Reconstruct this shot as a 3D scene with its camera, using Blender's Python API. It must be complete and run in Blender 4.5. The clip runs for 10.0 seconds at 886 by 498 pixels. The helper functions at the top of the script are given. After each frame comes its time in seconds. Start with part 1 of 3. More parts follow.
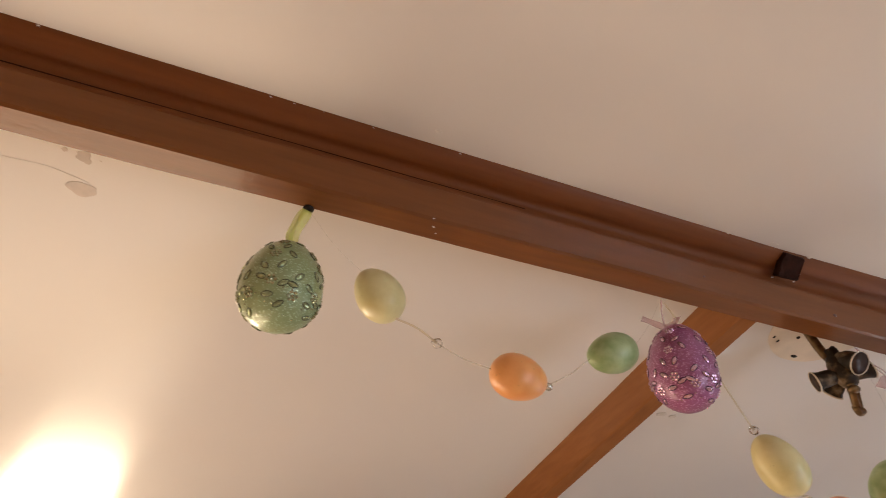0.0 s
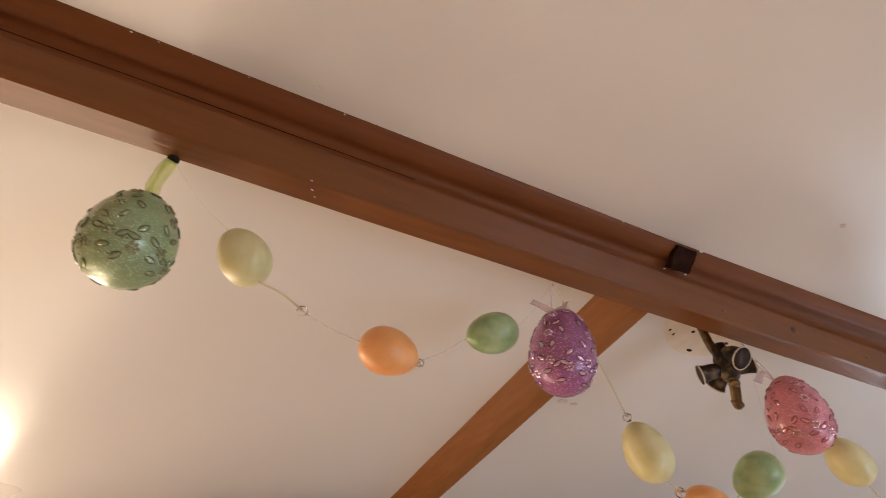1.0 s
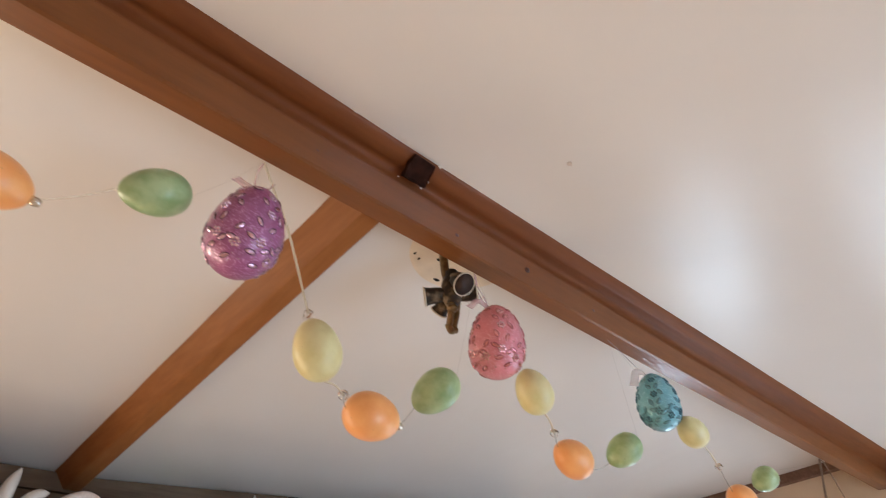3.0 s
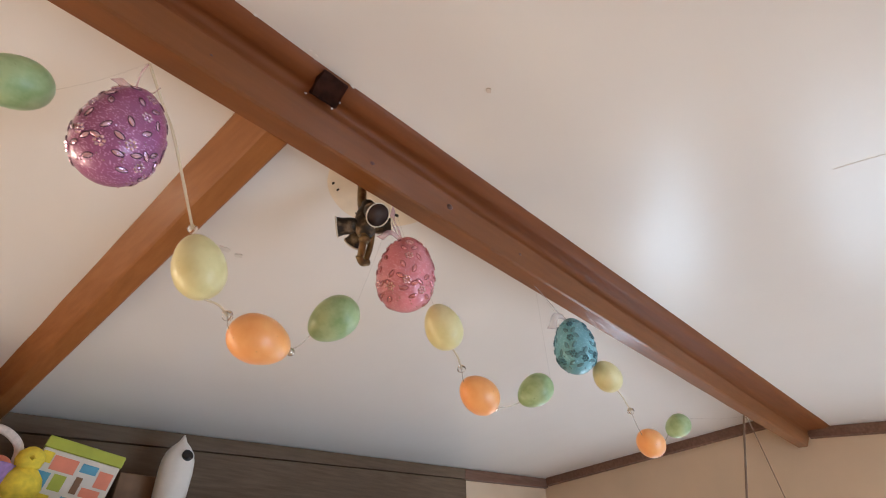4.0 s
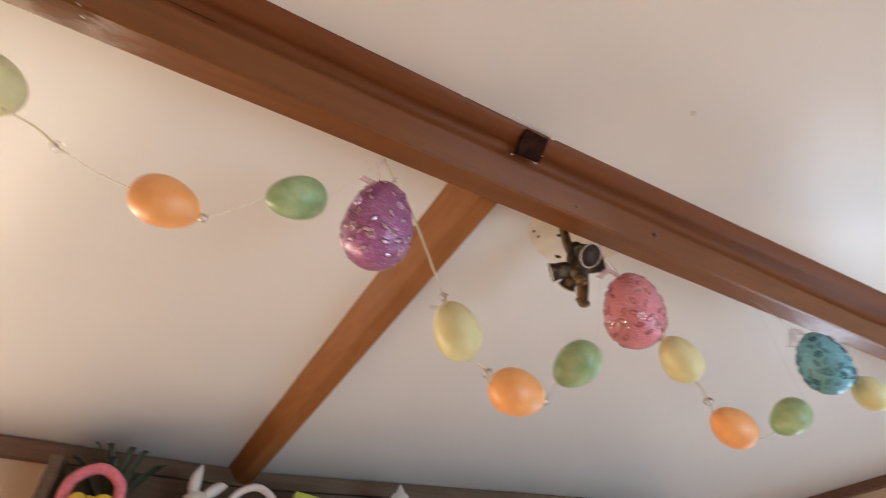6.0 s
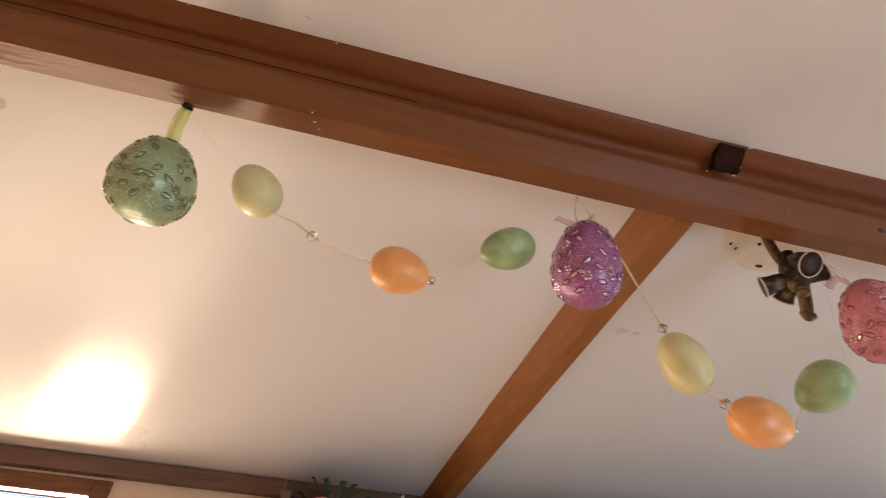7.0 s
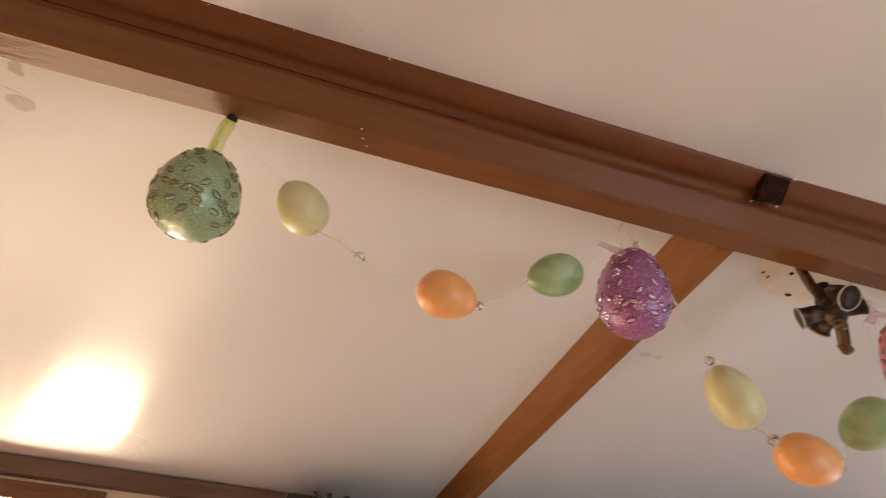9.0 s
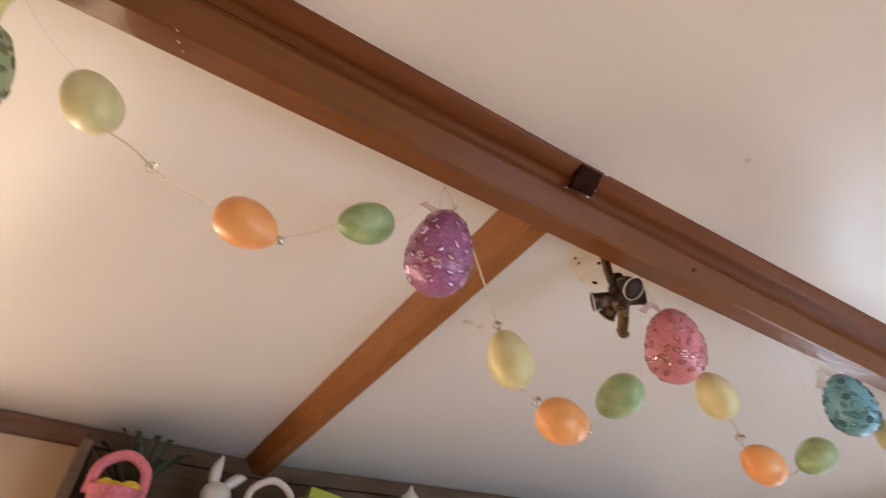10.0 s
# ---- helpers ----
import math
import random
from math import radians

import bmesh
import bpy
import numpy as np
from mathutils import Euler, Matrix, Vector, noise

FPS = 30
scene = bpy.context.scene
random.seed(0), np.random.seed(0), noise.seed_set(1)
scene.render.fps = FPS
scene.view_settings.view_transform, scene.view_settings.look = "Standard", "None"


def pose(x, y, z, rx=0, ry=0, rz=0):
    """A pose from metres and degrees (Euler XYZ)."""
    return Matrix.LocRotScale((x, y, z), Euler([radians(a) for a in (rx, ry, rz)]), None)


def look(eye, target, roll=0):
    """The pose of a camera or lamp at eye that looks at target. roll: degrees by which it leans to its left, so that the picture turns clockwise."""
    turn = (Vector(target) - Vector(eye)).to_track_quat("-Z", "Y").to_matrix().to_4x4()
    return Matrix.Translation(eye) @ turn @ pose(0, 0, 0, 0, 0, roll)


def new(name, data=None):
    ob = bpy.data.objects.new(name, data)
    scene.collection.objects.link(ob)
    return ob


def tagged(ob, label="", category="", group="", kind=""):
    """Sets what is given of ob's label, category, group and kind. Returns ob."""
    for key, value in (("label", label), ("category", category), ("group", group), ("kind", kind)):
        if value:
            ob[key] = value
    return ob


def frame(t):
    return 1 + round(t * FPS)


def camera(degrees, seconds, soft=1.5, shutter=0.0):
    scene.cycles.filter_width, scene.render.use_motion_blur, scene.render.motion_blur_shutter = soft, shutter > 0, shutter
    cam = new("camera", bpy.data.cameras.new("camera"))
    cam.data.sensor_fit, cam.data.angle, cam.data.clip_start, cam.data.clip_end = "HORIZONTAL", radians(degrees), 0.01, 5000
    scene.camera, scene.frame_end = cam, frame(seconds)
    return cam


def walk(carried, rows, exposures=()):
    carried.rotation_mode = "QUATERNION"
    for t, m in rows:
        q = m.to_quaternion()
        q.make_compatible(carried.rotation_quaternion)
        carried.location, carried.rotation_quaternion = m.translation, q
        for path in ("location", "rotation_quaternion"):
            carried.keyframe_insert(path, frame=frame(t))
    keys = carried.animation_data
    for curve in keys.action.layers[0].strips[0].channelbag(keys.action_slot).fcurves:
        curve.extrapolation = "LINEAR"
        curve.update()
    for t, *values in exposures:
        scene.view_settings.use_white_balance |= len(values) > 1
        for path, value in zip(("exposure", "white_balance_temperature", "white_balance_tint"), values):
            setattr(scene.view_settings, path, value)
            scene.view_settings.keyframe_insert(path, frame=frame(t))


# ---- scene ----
cam = camera(80.8, 10.0, 0.9, 0.4)
PATH = [
    (0, (0.065, 0.19, 1.825), (0.567, 1.544, 3.209), -0.3),
    (0.5, (0.102, 0.187, 1.83), (0.677, 1.533, 3.192), -0.4),
    (1, (0.15, 0.184, 1.826), (0.796, 1.511, 3.176), -0.3),
    (1.5, (0.195, 0.181, 1.819), (0.916, 1.47, 3.168), -0.6),
    (2, (0.252, 0.165, 1.814), (1.108, 1.415, 3.12), -1.0),
    (2.5, (0.302, 0.155, 1.807), (1.257, 1.358, 3.088), -0.9),
    (3, (0.357, 0.16, 1.797), (1.415, 1.317, 3.038), -0.9),
    (4.3, (0.448, 0.137, 1.772), (1.658, 1.278, 2.883), -0.9),
    (4.5, (0.45, 0.136, 1.768), (1.667, 1.27, 2.878), -1.4),
    (5, (0.439, 0.129, 1.769), (1.617, 1.285, 2.898), -0.2),
    (5.5, (0.405, 0.152, 1.773), (1.404, 1.432, 2.941), 0.1),
    (6, (0.341, 0.182, 1.782), (1.094, 1.572, 3.006), 1.0),
    (6.2, (0.317, 0.182, 1.787), (0.963, 1.615, 3.024), 1.2),
    (7.3, (0.223, 0.187, 1.796), (0.495, 1.724, 3.047), 4.6),
    (7.5, (0.206, 0.194, 1.803), (0.488, 1.717, 3.067), 4.0),
    (8, (0.189, 0.203, 1.804), (0.445, 1.724, 3.078), 4.3),
    (8.5, (0.177, 0.208, 1.806), (0.437, 1.724, 3.083), 4.5),
    (9, (0.188, 0.199, 1.81), (0.551, 1.702, 3.078), 4.7),
    (9.5, (0.228, 0.185, 1.808), (0.786, 1.636, 3.067), 4.4),
    (10, (0.27, 0.18, 1.797), (1.03, 1.585, 3.001), 4.6),
]
walk(cam, [(t, look(eye, target, roll)) for t, eye, target, roll in PATH], [(0.0, -0.03, 5970.0, 9.0), (1.0, 0.02, 5770.0, 8.0), (1.5, 0.28, 5540.0, 6.0), (2.0, 0.34, 5390.0, 4.0), (3.0, 0.39, 5390.0, 3.0), (5.0, 0.43, 5440.0, 3.0), (6.0, 0.40, 5440.0, 4.0), (7.5, 0.09, 5920.0, 9.0), (8.5, 0.09, 5920.0, 9.0), (9.5, 0.12, 5820.0, 8.0), (10.0, 0.28, 5640.0, 7.0)])

# ---- light ----
world = bpy.data.worlds.new("world")
scene.world = world
world.use_nodes = True
wn, wl = world.node_tree.nodes, world.node_tree.links
sky = wn.new("ShaderNodeTexSky")
sky.sky_type, sky.sun_disc = "NISHITA", False
sky.sun_elevation, sky.sun_rotation = radians(35), radians(-40)
wl.new(sky.outputs["Color"], wn["Background"].inputs["Color"])
wn["Background"].inputs["Strength"].default_value = 0.1

sun_data = bpy.data.lights.new("sun", "SUN")
sun_data.energy, sun_data.angle, sun_data.color = 2.0, radians(0.5), (1.0, 0.93, 0.82)
sun = new("sun", sun_data)
sun.matrix_world = look((-4, 6, 5), (0, 0, 1))


def window_light(name, eye, target, sx, sz, watts, colour):
    data = bpy.data.lights.new(name, "AREA")
    data.shape, data.size, data.size_y, data.energy, data.color = "RECTANGLE", sx, sz, watts, colour
    ob = new(name, data)
    ob.matrix_world = look(eye, target)
    return ob


PALE = (1.0, 0.74, 0.48)
WARM, COOL, SOUTH_FILL = (1.0, 0.70, 0.43), (0.90, 0.95, 1.0), (0.88, 0.97, 1.06)
window_light("daylight_gable_far", (2.56, 0.93, 1.28), (0, 0.93, 1.28), 0.34, 0.70, 4.4, COOL)
window_light("daylight_gable_near", (2.56, 0.16, 1.28), (0, 0.16, 1.28), 0.42, 0.70, 3.4, COOL)
# added fill for the beam's near side; no opening is known there
window_light("fill_south", (1.70, -1.52, 0.95), (1.70, 0, 0.95), 1.12, 1.54, 14.5, SOUTH_FILL)
window_light("sunlit_transom", (-0.320, 1.585, 2.014), (-0.320, 0, 1.987), 0.20, 0.09, 6.4, PALE)
window_light("sunlit_door", (-0.67, 1.585, 0.98), (-0.67, 0, 0.98), 0.96, 1.30, 22.0, WARM)


# ---- materials ----
def base_material(name, colour, rough=0.5, metal=0.0, spec=0.5):
    m = bpy.data.materials.new(name)
    m.use_nodes = True
    b = m.node_tree.nodes["Principled BSDF"]
    b.inputs["Base Color"].default_value = (*colour, 1)
    b.inputs["Roughness"].default_value = rough
    b.inputs["Metallic"].default_value = metal
    b.inputs["Specular IOR Level"].default_value = spec
    return m, b


def noise_tex(m, scale, detail=4.0, stretch=(1, 1, 1), coords="Object"):
    n, l = m.node_tree.nodes, m.node_tree.links
    tc, mp, tx = n.new("ShaderNodeTexCoord"), n.new("ShaderNodeMapping"), n.new("ShaderNodeTexNoise")
    mp.inputs["Scale"].default_value = stretch
    tx.inputs["Scale"].default_value, tx.inputs["Detail"].default_value = scale, detail
    l.new(tc.outputs[coords], mp.inputs["Vector"])
    l.new(mp.outputs["Vector"], tx.inputs["Vector"])
    return tx.outputs["Fac"]


def ramp(m, fac, stops):
    r = m.node_tree.nodes.new("ShaderNodeValToRGB")
    els = r.color_ramp.elements
    while len(els) < len(stops):
        els.new(0.5)
    for e, (p, c) in zip(els, stops):
        e.position, e.color = p, (*c, 1) if len(c) == 3 else c
    m.node_tree.links.new(fac, r.inputs["Fac"])
    return r.outputs["Color"]


def mixed(m, fac, a, b, mode="MIX"):
    x = m.node_tree.nodes.new("ShaderNodeMix")
    x.data_type, x.blend_type = "RGBA", mode
    l = m.node_tree.links
    for sock, val in ((x.inputs[0], fac), (x.inputs[6], a), (x.inputs[7], b)):
        if isinstance(val, bpy.types.NodeSocket):
            l.new(val, sock)
        elif isinstance(val, (int, float)):
            sock.default_value = val
        else:
            sock.default_value = (*val, 1)
    return x.outputs[2]


def bump(m, b, height, strength, dist=0.002, before=None):
    k = m.node_tree.nodes.new("ShaderNodeBump")
    k.inputs["Strength"].default_value, k.inputs["Distance"].default_value = strength, dist
    m.node_tree.links.new(height, k.inputs["Height"])
    if before is not None:
        m.node_tree.links.new(before, k.inputs["Normal"])
    m.node_tree.links.new(k.outputs["Normal"], b.inputs["Normal"])
    return k.outputs["Normal"]


def rough_from(m, b, fac, lo, hi):
    r = m.node_tree.nodes.new("ShaderNodeMapRange")
    r.inputs["To Min"].default_value, r.inputs["To Max"].default_value = lo, hi
    m.node_tree.links.new(fac, r.inputs["Value"])
    m.node_tree.links.new(r.outputs["Result"], b.inputs["Roughness"])


def link_colour(m, b, colour):
    m.node_tree.links.new(colour, b.inputs["Base Color"])


def make_wood(name, dark, light, rlo=0.34, rhi=0.50, stretch=(1.2, 14, 14), bumps=0.25, coat=0.15):
    m, b = base_material(name, light, 0.35, 0.0, 0.22)
    grain = noise_tex(m, 9.0, 6.0, stretch)
    broad = noise_tex(m, 3.0, 3.0, (0.6, 3, 3))
    c = ramp(m, grain, [(0.3, dark), (0.7, light)])
    c = mixed(m, ramp(m, broad, [(0.35, (0, 0, 0)), (0.75, (0.5, 0.5, 0.5))]), c, dark)
    link_colour(m, b, c)
    rough_from(m, b, broad, rlo, rhi)
    n1 = bump(m, b, grain, bumps * 0.6, 0.0012)
    brush = noise_tex(m, 170.0, 2.0, (0.45, 1.8, 1.8))
    bump(m, b, brush, bumps * 1.3, 0.0009, n1)
    strokes = noise_tex(m, 120.0, 3.0, tuple(max(0.35, v * 0.12) for v in stretch))
    k = m.node_tree.nodes.new("ShaderNodeBump")
    k.inputs["Strength"].default_value, k.inputs["Distance"].default_value = 0.34, 0.0020
    m.node_tree.links.new(strokes, k.inputs["Height"])
    m.node_tree.links.new(k.outputs["Normal"], b.inputs["Coat Normal"])
    b.inputs["Coat Weight"].default_value = coat
    b.inputs["Coat Roughness"].default_value = 0.13
    return m


def make_ceiling(name, colour):
    m, b = base_material(name, colour, 0.3)
    broad = noise_tex(m, 1.6, 3.0)
    fine = noise_tex(m, 70.0, 4.0)
    spots = noise_tex(m, 9.0, 5.0)
    c = mixed(m, ramp(m, broad, [(0.05, (0, 0, 0)), (0.98, (0.45, 0.45, 0.45))]), colour, tuple(v * f for v, f in zip(colour, (0.93, 0.90, 0.86))))
    c = mixed(m, ramp(m, spots, [(0.25, (0, 0, 0)), (0.90, (0.12, 0.12, 0.12))]), c, tuple(v * 0.8 for v in colour))
    link_colour(m, b, c)
    rough_from(m, b, broad, 0.23, 0.37)
    n1 = bump(m, b, broad, 0.3, 0.012)
    ripple = noise_tex(m, 7.0, 3.0, (0.6, 1.0, 1.0))
    n2 = bump(m, b, ripple, 0.22, 0.004, n1)
    bump(m, b, fine, 0.12, 0.0008, n2)
    return m


def make_plain(name, colour, rough=0.5, metal=0.0, vary=0.18, scale=25.0, bumps=0.15, spec=0.5):
    m, b = base_material(name, colour, rough, metal, spec)
    f = noise_tex(m, scale, 5.0)
    g = noise_tex(m, scale * 6, 3.0)
    c = ramp(m, f, [(0.3, tuple(v * (1 - vary) for v in colour)), (0.7, tuple(min(1, v * (1 + vary)) for v in colour))])
    link_colour(m, b, c)
    rough_from(m, b, f, max(0.02, rough - 0.08), min(1, rough + 0.1))
    bump(m, b, g, bumps, 0.0008)
    return m


def make_egg(name, colour, deep, speck=0.0):
    """Pearly painted plastic with faint mottling."""
    m, b = base_material(name, colour, 0.42)
    f = noise_tex(m, 60.0, 5.0)
    s = noise_tex(m, 260.0, 2.0)
    c = ramp(m, f, [(0.35, deep), (0.62, colour)])
    c = mixed(m, ramp(m, s, [(0.70, (0, 0, 0)), (0.78, (speck, speck, speck))]), c, tuple(v * 0.35 for v in deep))
    link_colour(m, b, c)
    b.inputs["Coat Weight"].default_value = 0.4
    b.inputs["Coat Roughness"].default_value = 0.34
    b.inputs["Subsurface Weight"].default_value = 0.12
    b.inputs["Subsurface Radius"].default_value = (0.01, 0.007, 0.004)
    b.inputs["Sheen Weight"].default_value = 0.15
    bump(m, b, s, 0.08, 0.0005)
    return m


def make_glitter(name, colour, flake):
    """Paint full of glitter flakes, each flake facing its own way."""
    m, b = base_material(name, colour, 0.34)
    n, l = m.node_tree.nodes, m.node_tree.links
    tc, vo = n.new("ShaderNodeTexCoord"), n.new("ShaderNodeTexVoronoi")
    vo.inputs["Scale"].default_value = 1150.0
    l.new(tc.outputs["Object"], vo.inputs["Vector"])
    sep = n.new("ShaderNodeSeparateColor")
    l.new(vo.outputs["Color"], sep.inputs["Color"])
    isflake = ramp(m, sep.outputs["Red"], [(0.86, (0, 0, 0)), (0.92, (1, 1, 1))])
    cloud = noise_tex(m, 40.0, 4.0)
    c = ramp(m, cloud, [(0.3, tuple(v * 0.8 for v in colour)), (0.7, colour)])
    link_colour(m, b, mixed(m, isflake, c, flake))
    half = n.new("ShaderNodeMath")
    half.operation = "MULTIPLY"
    half.inputs[1].default_value = 0.75
    l.new(isflake, half.inputs[0])
    l.new(half.outputs[0], b.inputs["Metallic"])
    flakes = bump(m, b, sep.outputs["Green"], 0.30, 0.0010)
    l.new(flakes, b.inputs["Coat Normal"])
    b.inputs["Coat Weight"].default_value = 0.7
    b.inputs["Coat Roughness"].default_value = 0.2
    return m


def make_sheer(name, colour, alpha):
    m, b = base_material(name, colour, 0.55)
    b.inputs["Alpha"].default_value = alpha
    b.inputs["Transmission Weight"].default_value = 0.25
    f = noise_tex(m, 400.0, 2.0)
    bump(m, b, f, 0.3, 0.0004)
    return m


def make_glass(name):
    m, b = base_material(name, (1, 1, 1), 0.03)
    b.inputs["Transmission Weight"].default_value = 1.0
    b.inputs["IOR"].default_value = 1.45
    return m


WOOD = make_wood("varnished_beam_wood", (0.165, 0.0535, 0.0108), (0.215, 0.0725, 0.0150), 0.42, 0.56, bumps=0.16, coat=0.6)
STRIP_WOOD = make_wood("matt_strip_wood", (0.150, 0.046, 0.0105), (0.190, 0.059, 0.0135), 0.48, 0.62, bumps=0.16, coat=0.05)
RAFTER_WOOD = make_wood("varnished_rafter_wood", (0.250, 0.095, 0.024), (0.325, 0.130, 0.036), 0.50, 0.64, stretch=(14, 1.2, 14), bumps=0.14, coat=0.03)
TRIM_WOOD = make_wood("trim_wood", (0.13, 0.068, 0.045), (0.22, 0.12, 0.08), 0.3, 0.5)
# brown wood with the shade under the eave put into its colour
SHELF_WOOD = make_wood("shade_darkened_shelf_wood", (0.105, 0.067, 0.040), (0.165, 0.110, 0.067), 0.5, 0.7)
FRAME_WOOD = make_wood("window_frame_wood", (0.10, 0.04, 0.018), (0.19, 0.075, 0.03))
# unseen floor, made pale so that it reflects light onto ceilings and beam
FLOOR_WOOD = make_wood("floor_wood", (0.44, 0.31, 0.20), (0.60, 0.45, 0.31), 0.35, 0.55)
CEILING = make_ceiling("white_gloss_ceiling_paint", (0.76, 0.73, 0.70))
WALL = make_plain("beige_wall_paint", (0.62, 0.46, 0.31), 0.55, vary=0.06, scale=5.0)
GLASS = make_glass("window_glass")
PLASTER = make_plain("crumbled_white_filler", (0.75, 0.72, 0.68), 0.8, scale=120.0, bumps=0.5)
PUTTY = make_plain("dark_brown_patch", (0.030, 0.012, 0.008), 0.95, vary=0.4, scale=90.0, bumps=0.6, spec=0.08)
CRACK = make_plain("dark_joint", (0.035, 0.012, 0.006), 0.9, vary=0.3, spec=0.05)
KNOT = make_plain("dark_knot_wood", (0.07, 0.02, 0.009), 0.3, vary=0.4, scale=160.0)
STAIN = make_plain("grey_water_stain", (0.58, 0.50, 0.44), 0.35, vary=0.16, scale=45.0)
SMUDGE = make_plain("faint_grey_smudge", (0.66, 0.62, 0.58), 0.35, vary=0.12, scale=60.0)
ROSE = make_plain("yellowed_ceiling_patch", (0.76, 0.65, 0.50), 0.45, vary=0.10, scale=30.0)
HOLE = make_plain("black_hole", (0.01, 0.008, 0.007), 0.9)
BRASS = make_plain("tarnished_brass", (0.22, 0.15, 0.075), 0.38, 0.85, vary=0.4, scale=90.0, bumps=0.3)
BLACKENED = make_plain("blackened_metal", (0.016, 0.013, 0.011), 0.35, 0.6, vary=0.4, scale=80.0)
def make_grime(name):
    """Blackened metal with worn brassy and dusty patches."""
    m, b = base_material(name, (0.02, 0.016, 0.012), 0.45, 0.4)
    f, g = noise_tex(m, 75.0, 5.0), noise_tex(m, 210.0, 4.0)
    c = ramp(m, f, [(0.30, (0.012, 0.010, 0.008)), (0.50, (0.035, 0.025, 0.016)), (0.60, (0.15, 0.105, 0.060)), (0.70, (0.30, 0.25, 0.18))])
    link_colour(m, b, c)
    rough_from(m, b, f, 0.3, 0.75)
    bump(m, b, g, 0.5, 0.0015)
    return m


GRIME = make_grime("grimy_blackened_metal")
SOCKET = make_plain("pale_socket_rim", (0.62, 0.55, 0.44), 0.45, vary=0.15, scale=60.0)
INSIDE = make_plain("dark_brown_socket", (0.045, 0.022, 0.016), 0.5, vary=0.3)
YELLOW = make_egg("pale_yellow_egg_paint", (0.76, 0.71, 0.38), (0.68, 0.62, 0.29), 0.25)
ORANGE = make_egg("orange_egg_paint", (0.93, 0.45, 0.145), (0.88, 0.37, 0.10), 0.3)
GREEN = make_egg("green_egg_paint", (0.42, 0.54, 0.28), (0.24, 0.37, 0.15), 0.4)
BIG_GREEN = make_glitter("sage_green_glitter", (0.33, 0.43, 0.215), (0.54, 0.70, 0.48))
BIG_PURPLE = make_glitter("purple_glitter", (0.37, 0.112, 0.285), (0.68, 0.38, 0.66))
BIG_PINK = make_glitter("pink_glitter", (0.76, 0.26, 0.32), (0.90, 0.52, 0.60))
BIG_BLUE = make_glitter("blue_glitter", (0.19, 0.48, 0.59), (0.40, 0.72, 0.84))
GEM_DARK = {
    "green": make_plain("olive_gem", (0.40, 0.48, 0.27), 0.12, 0.5, vary=0.3, scale=200.0),
    "purple": make_plain("mauve_gem", (0.80, 0.55, 0.78), 0.14, 0.8, vary=0.3, scale=200.0),
    "pink": make_plain("rose_gem", (0.80, 0.36, 0.42), 0.14, 0.75, vary=0.3, scale=200.0),
    "blue": make_plain("navy_gem", (0.22, 0.47, 0.57), 0.14, 0.4, vary=0.3, scale=200.0),
}
GEM_RIM = {
    "green": make_plain("dark_olive_rim", (0.042, 0.046, 0.022), 0.3, 0.4, vary=0.3),
    "purple": make_plain("dark_plum_rim", (0.065, 0.018, 0.058), 0.3, 0.4, vary=0.3),
    "pink": make_plain("dark_rose_rim", (0.30, 0.07, 0.09), 0.3, 0.4, vary=0.3),
    "blue": make_plain("dark_navy_rim", (0.06, 0.15, 0.20), 0.3, 0.4, vary=0.3),
}
GEM_BRIGHT = {
    "green": make_plain("silvery_olive_bead", (0.42, 0.46, 0.30), 0.12, 0.8, vary=0.3, scale=200.0),
    "purple": make_plain("silvery_mauve_bead", (0.74, 0.54, 0.74), 0.14, 0.85, vary=0.3, scale=200.0),
    "pink": make_plain("silvery_rose_bead", (0.86, 0.52, 0.58), 0.12, 0.85, vary=0.3, scale=200.0),
    "blue": make_plain("dark_blue_bead", (0.10, 0.24, 0.32), 0.12, 0.6, vary=0.3, scale=200.0),
}
THREAD = make_sheer("clear_nylon_thread", (0.85, 0.78, 0.62), 0.28)
FINE_THREAD = make_sheer("fine_nylon_thread", (0.85, 0.78, 0.62), 0.07)
CORD = make_sheer("cream_ribbon_cord", (0.86, 0.75, 0.55), 0.65)
BEAD = make_glass("clear_glass_bead")
CRIMP = make_plain("silvery_crimp", (0.70, 0.67, 0.62), 0.12, 0.9, vary=0.15)
TULLE_GREEN = make_sheer("yellow_green_organza", (0.78, 0.84, 0.16), 0.42)
TULLE_PINK = make_sheer("pink_organza", (0.85, 0.52, 0.60), 0.34)
TULLE_WHITE = make_sheer("pale_organza", (0.80, 0.76, 0.78), 0.4)
DARK_CORD = make_plain("brown_cord", (0.22, 0.15, 0.10), 0.7, vary=0.2)
WHITE_TOY = make_plain("white_glazed_ceramic", (0.72, 0.68, 0.63), 0.3, vary=0.06)
YELLOW_TOY = make_plain("yellow_plush", (0.80, 0.62, 0.05), 0.9, vary=0.15, scale=90.0, bumps=0.5)
PINK_TOY = make_plain("pink_wicker", (0.72, 0.20, 0.24), 0.6, vary=0.2, scale=120.0, bumps=0.5)
WHITE_WICKER = make_plain("white_wicker", (0.75, 0.66, 0.60), 0.6, vary=0.15, scale=150.0, bumps=0.5)
LILAC = make_plain("lilac_wicker", (0.36, 0.22, 0.48), 0.6, vary=0.2, scale=120.0, bumps=0.5)
LEAF = make_plain("dark_green_leaf", (0.045, 0.055, 0.028), 0.5, vary=0.35, scale=60.0)
CARD_GREEN = make_plain("lime_card", (0.42, 0.46, 0.05), 0.5, vary=0.1)
CARD_WHITE = make_plain("white_card", (0.72, 0.66, 0.58), 0.5, vary=0.06)
CARD_BLUE = make_plain("blue_print", (0.12, 0.34, 0.50), 0.5, vary=0.1)
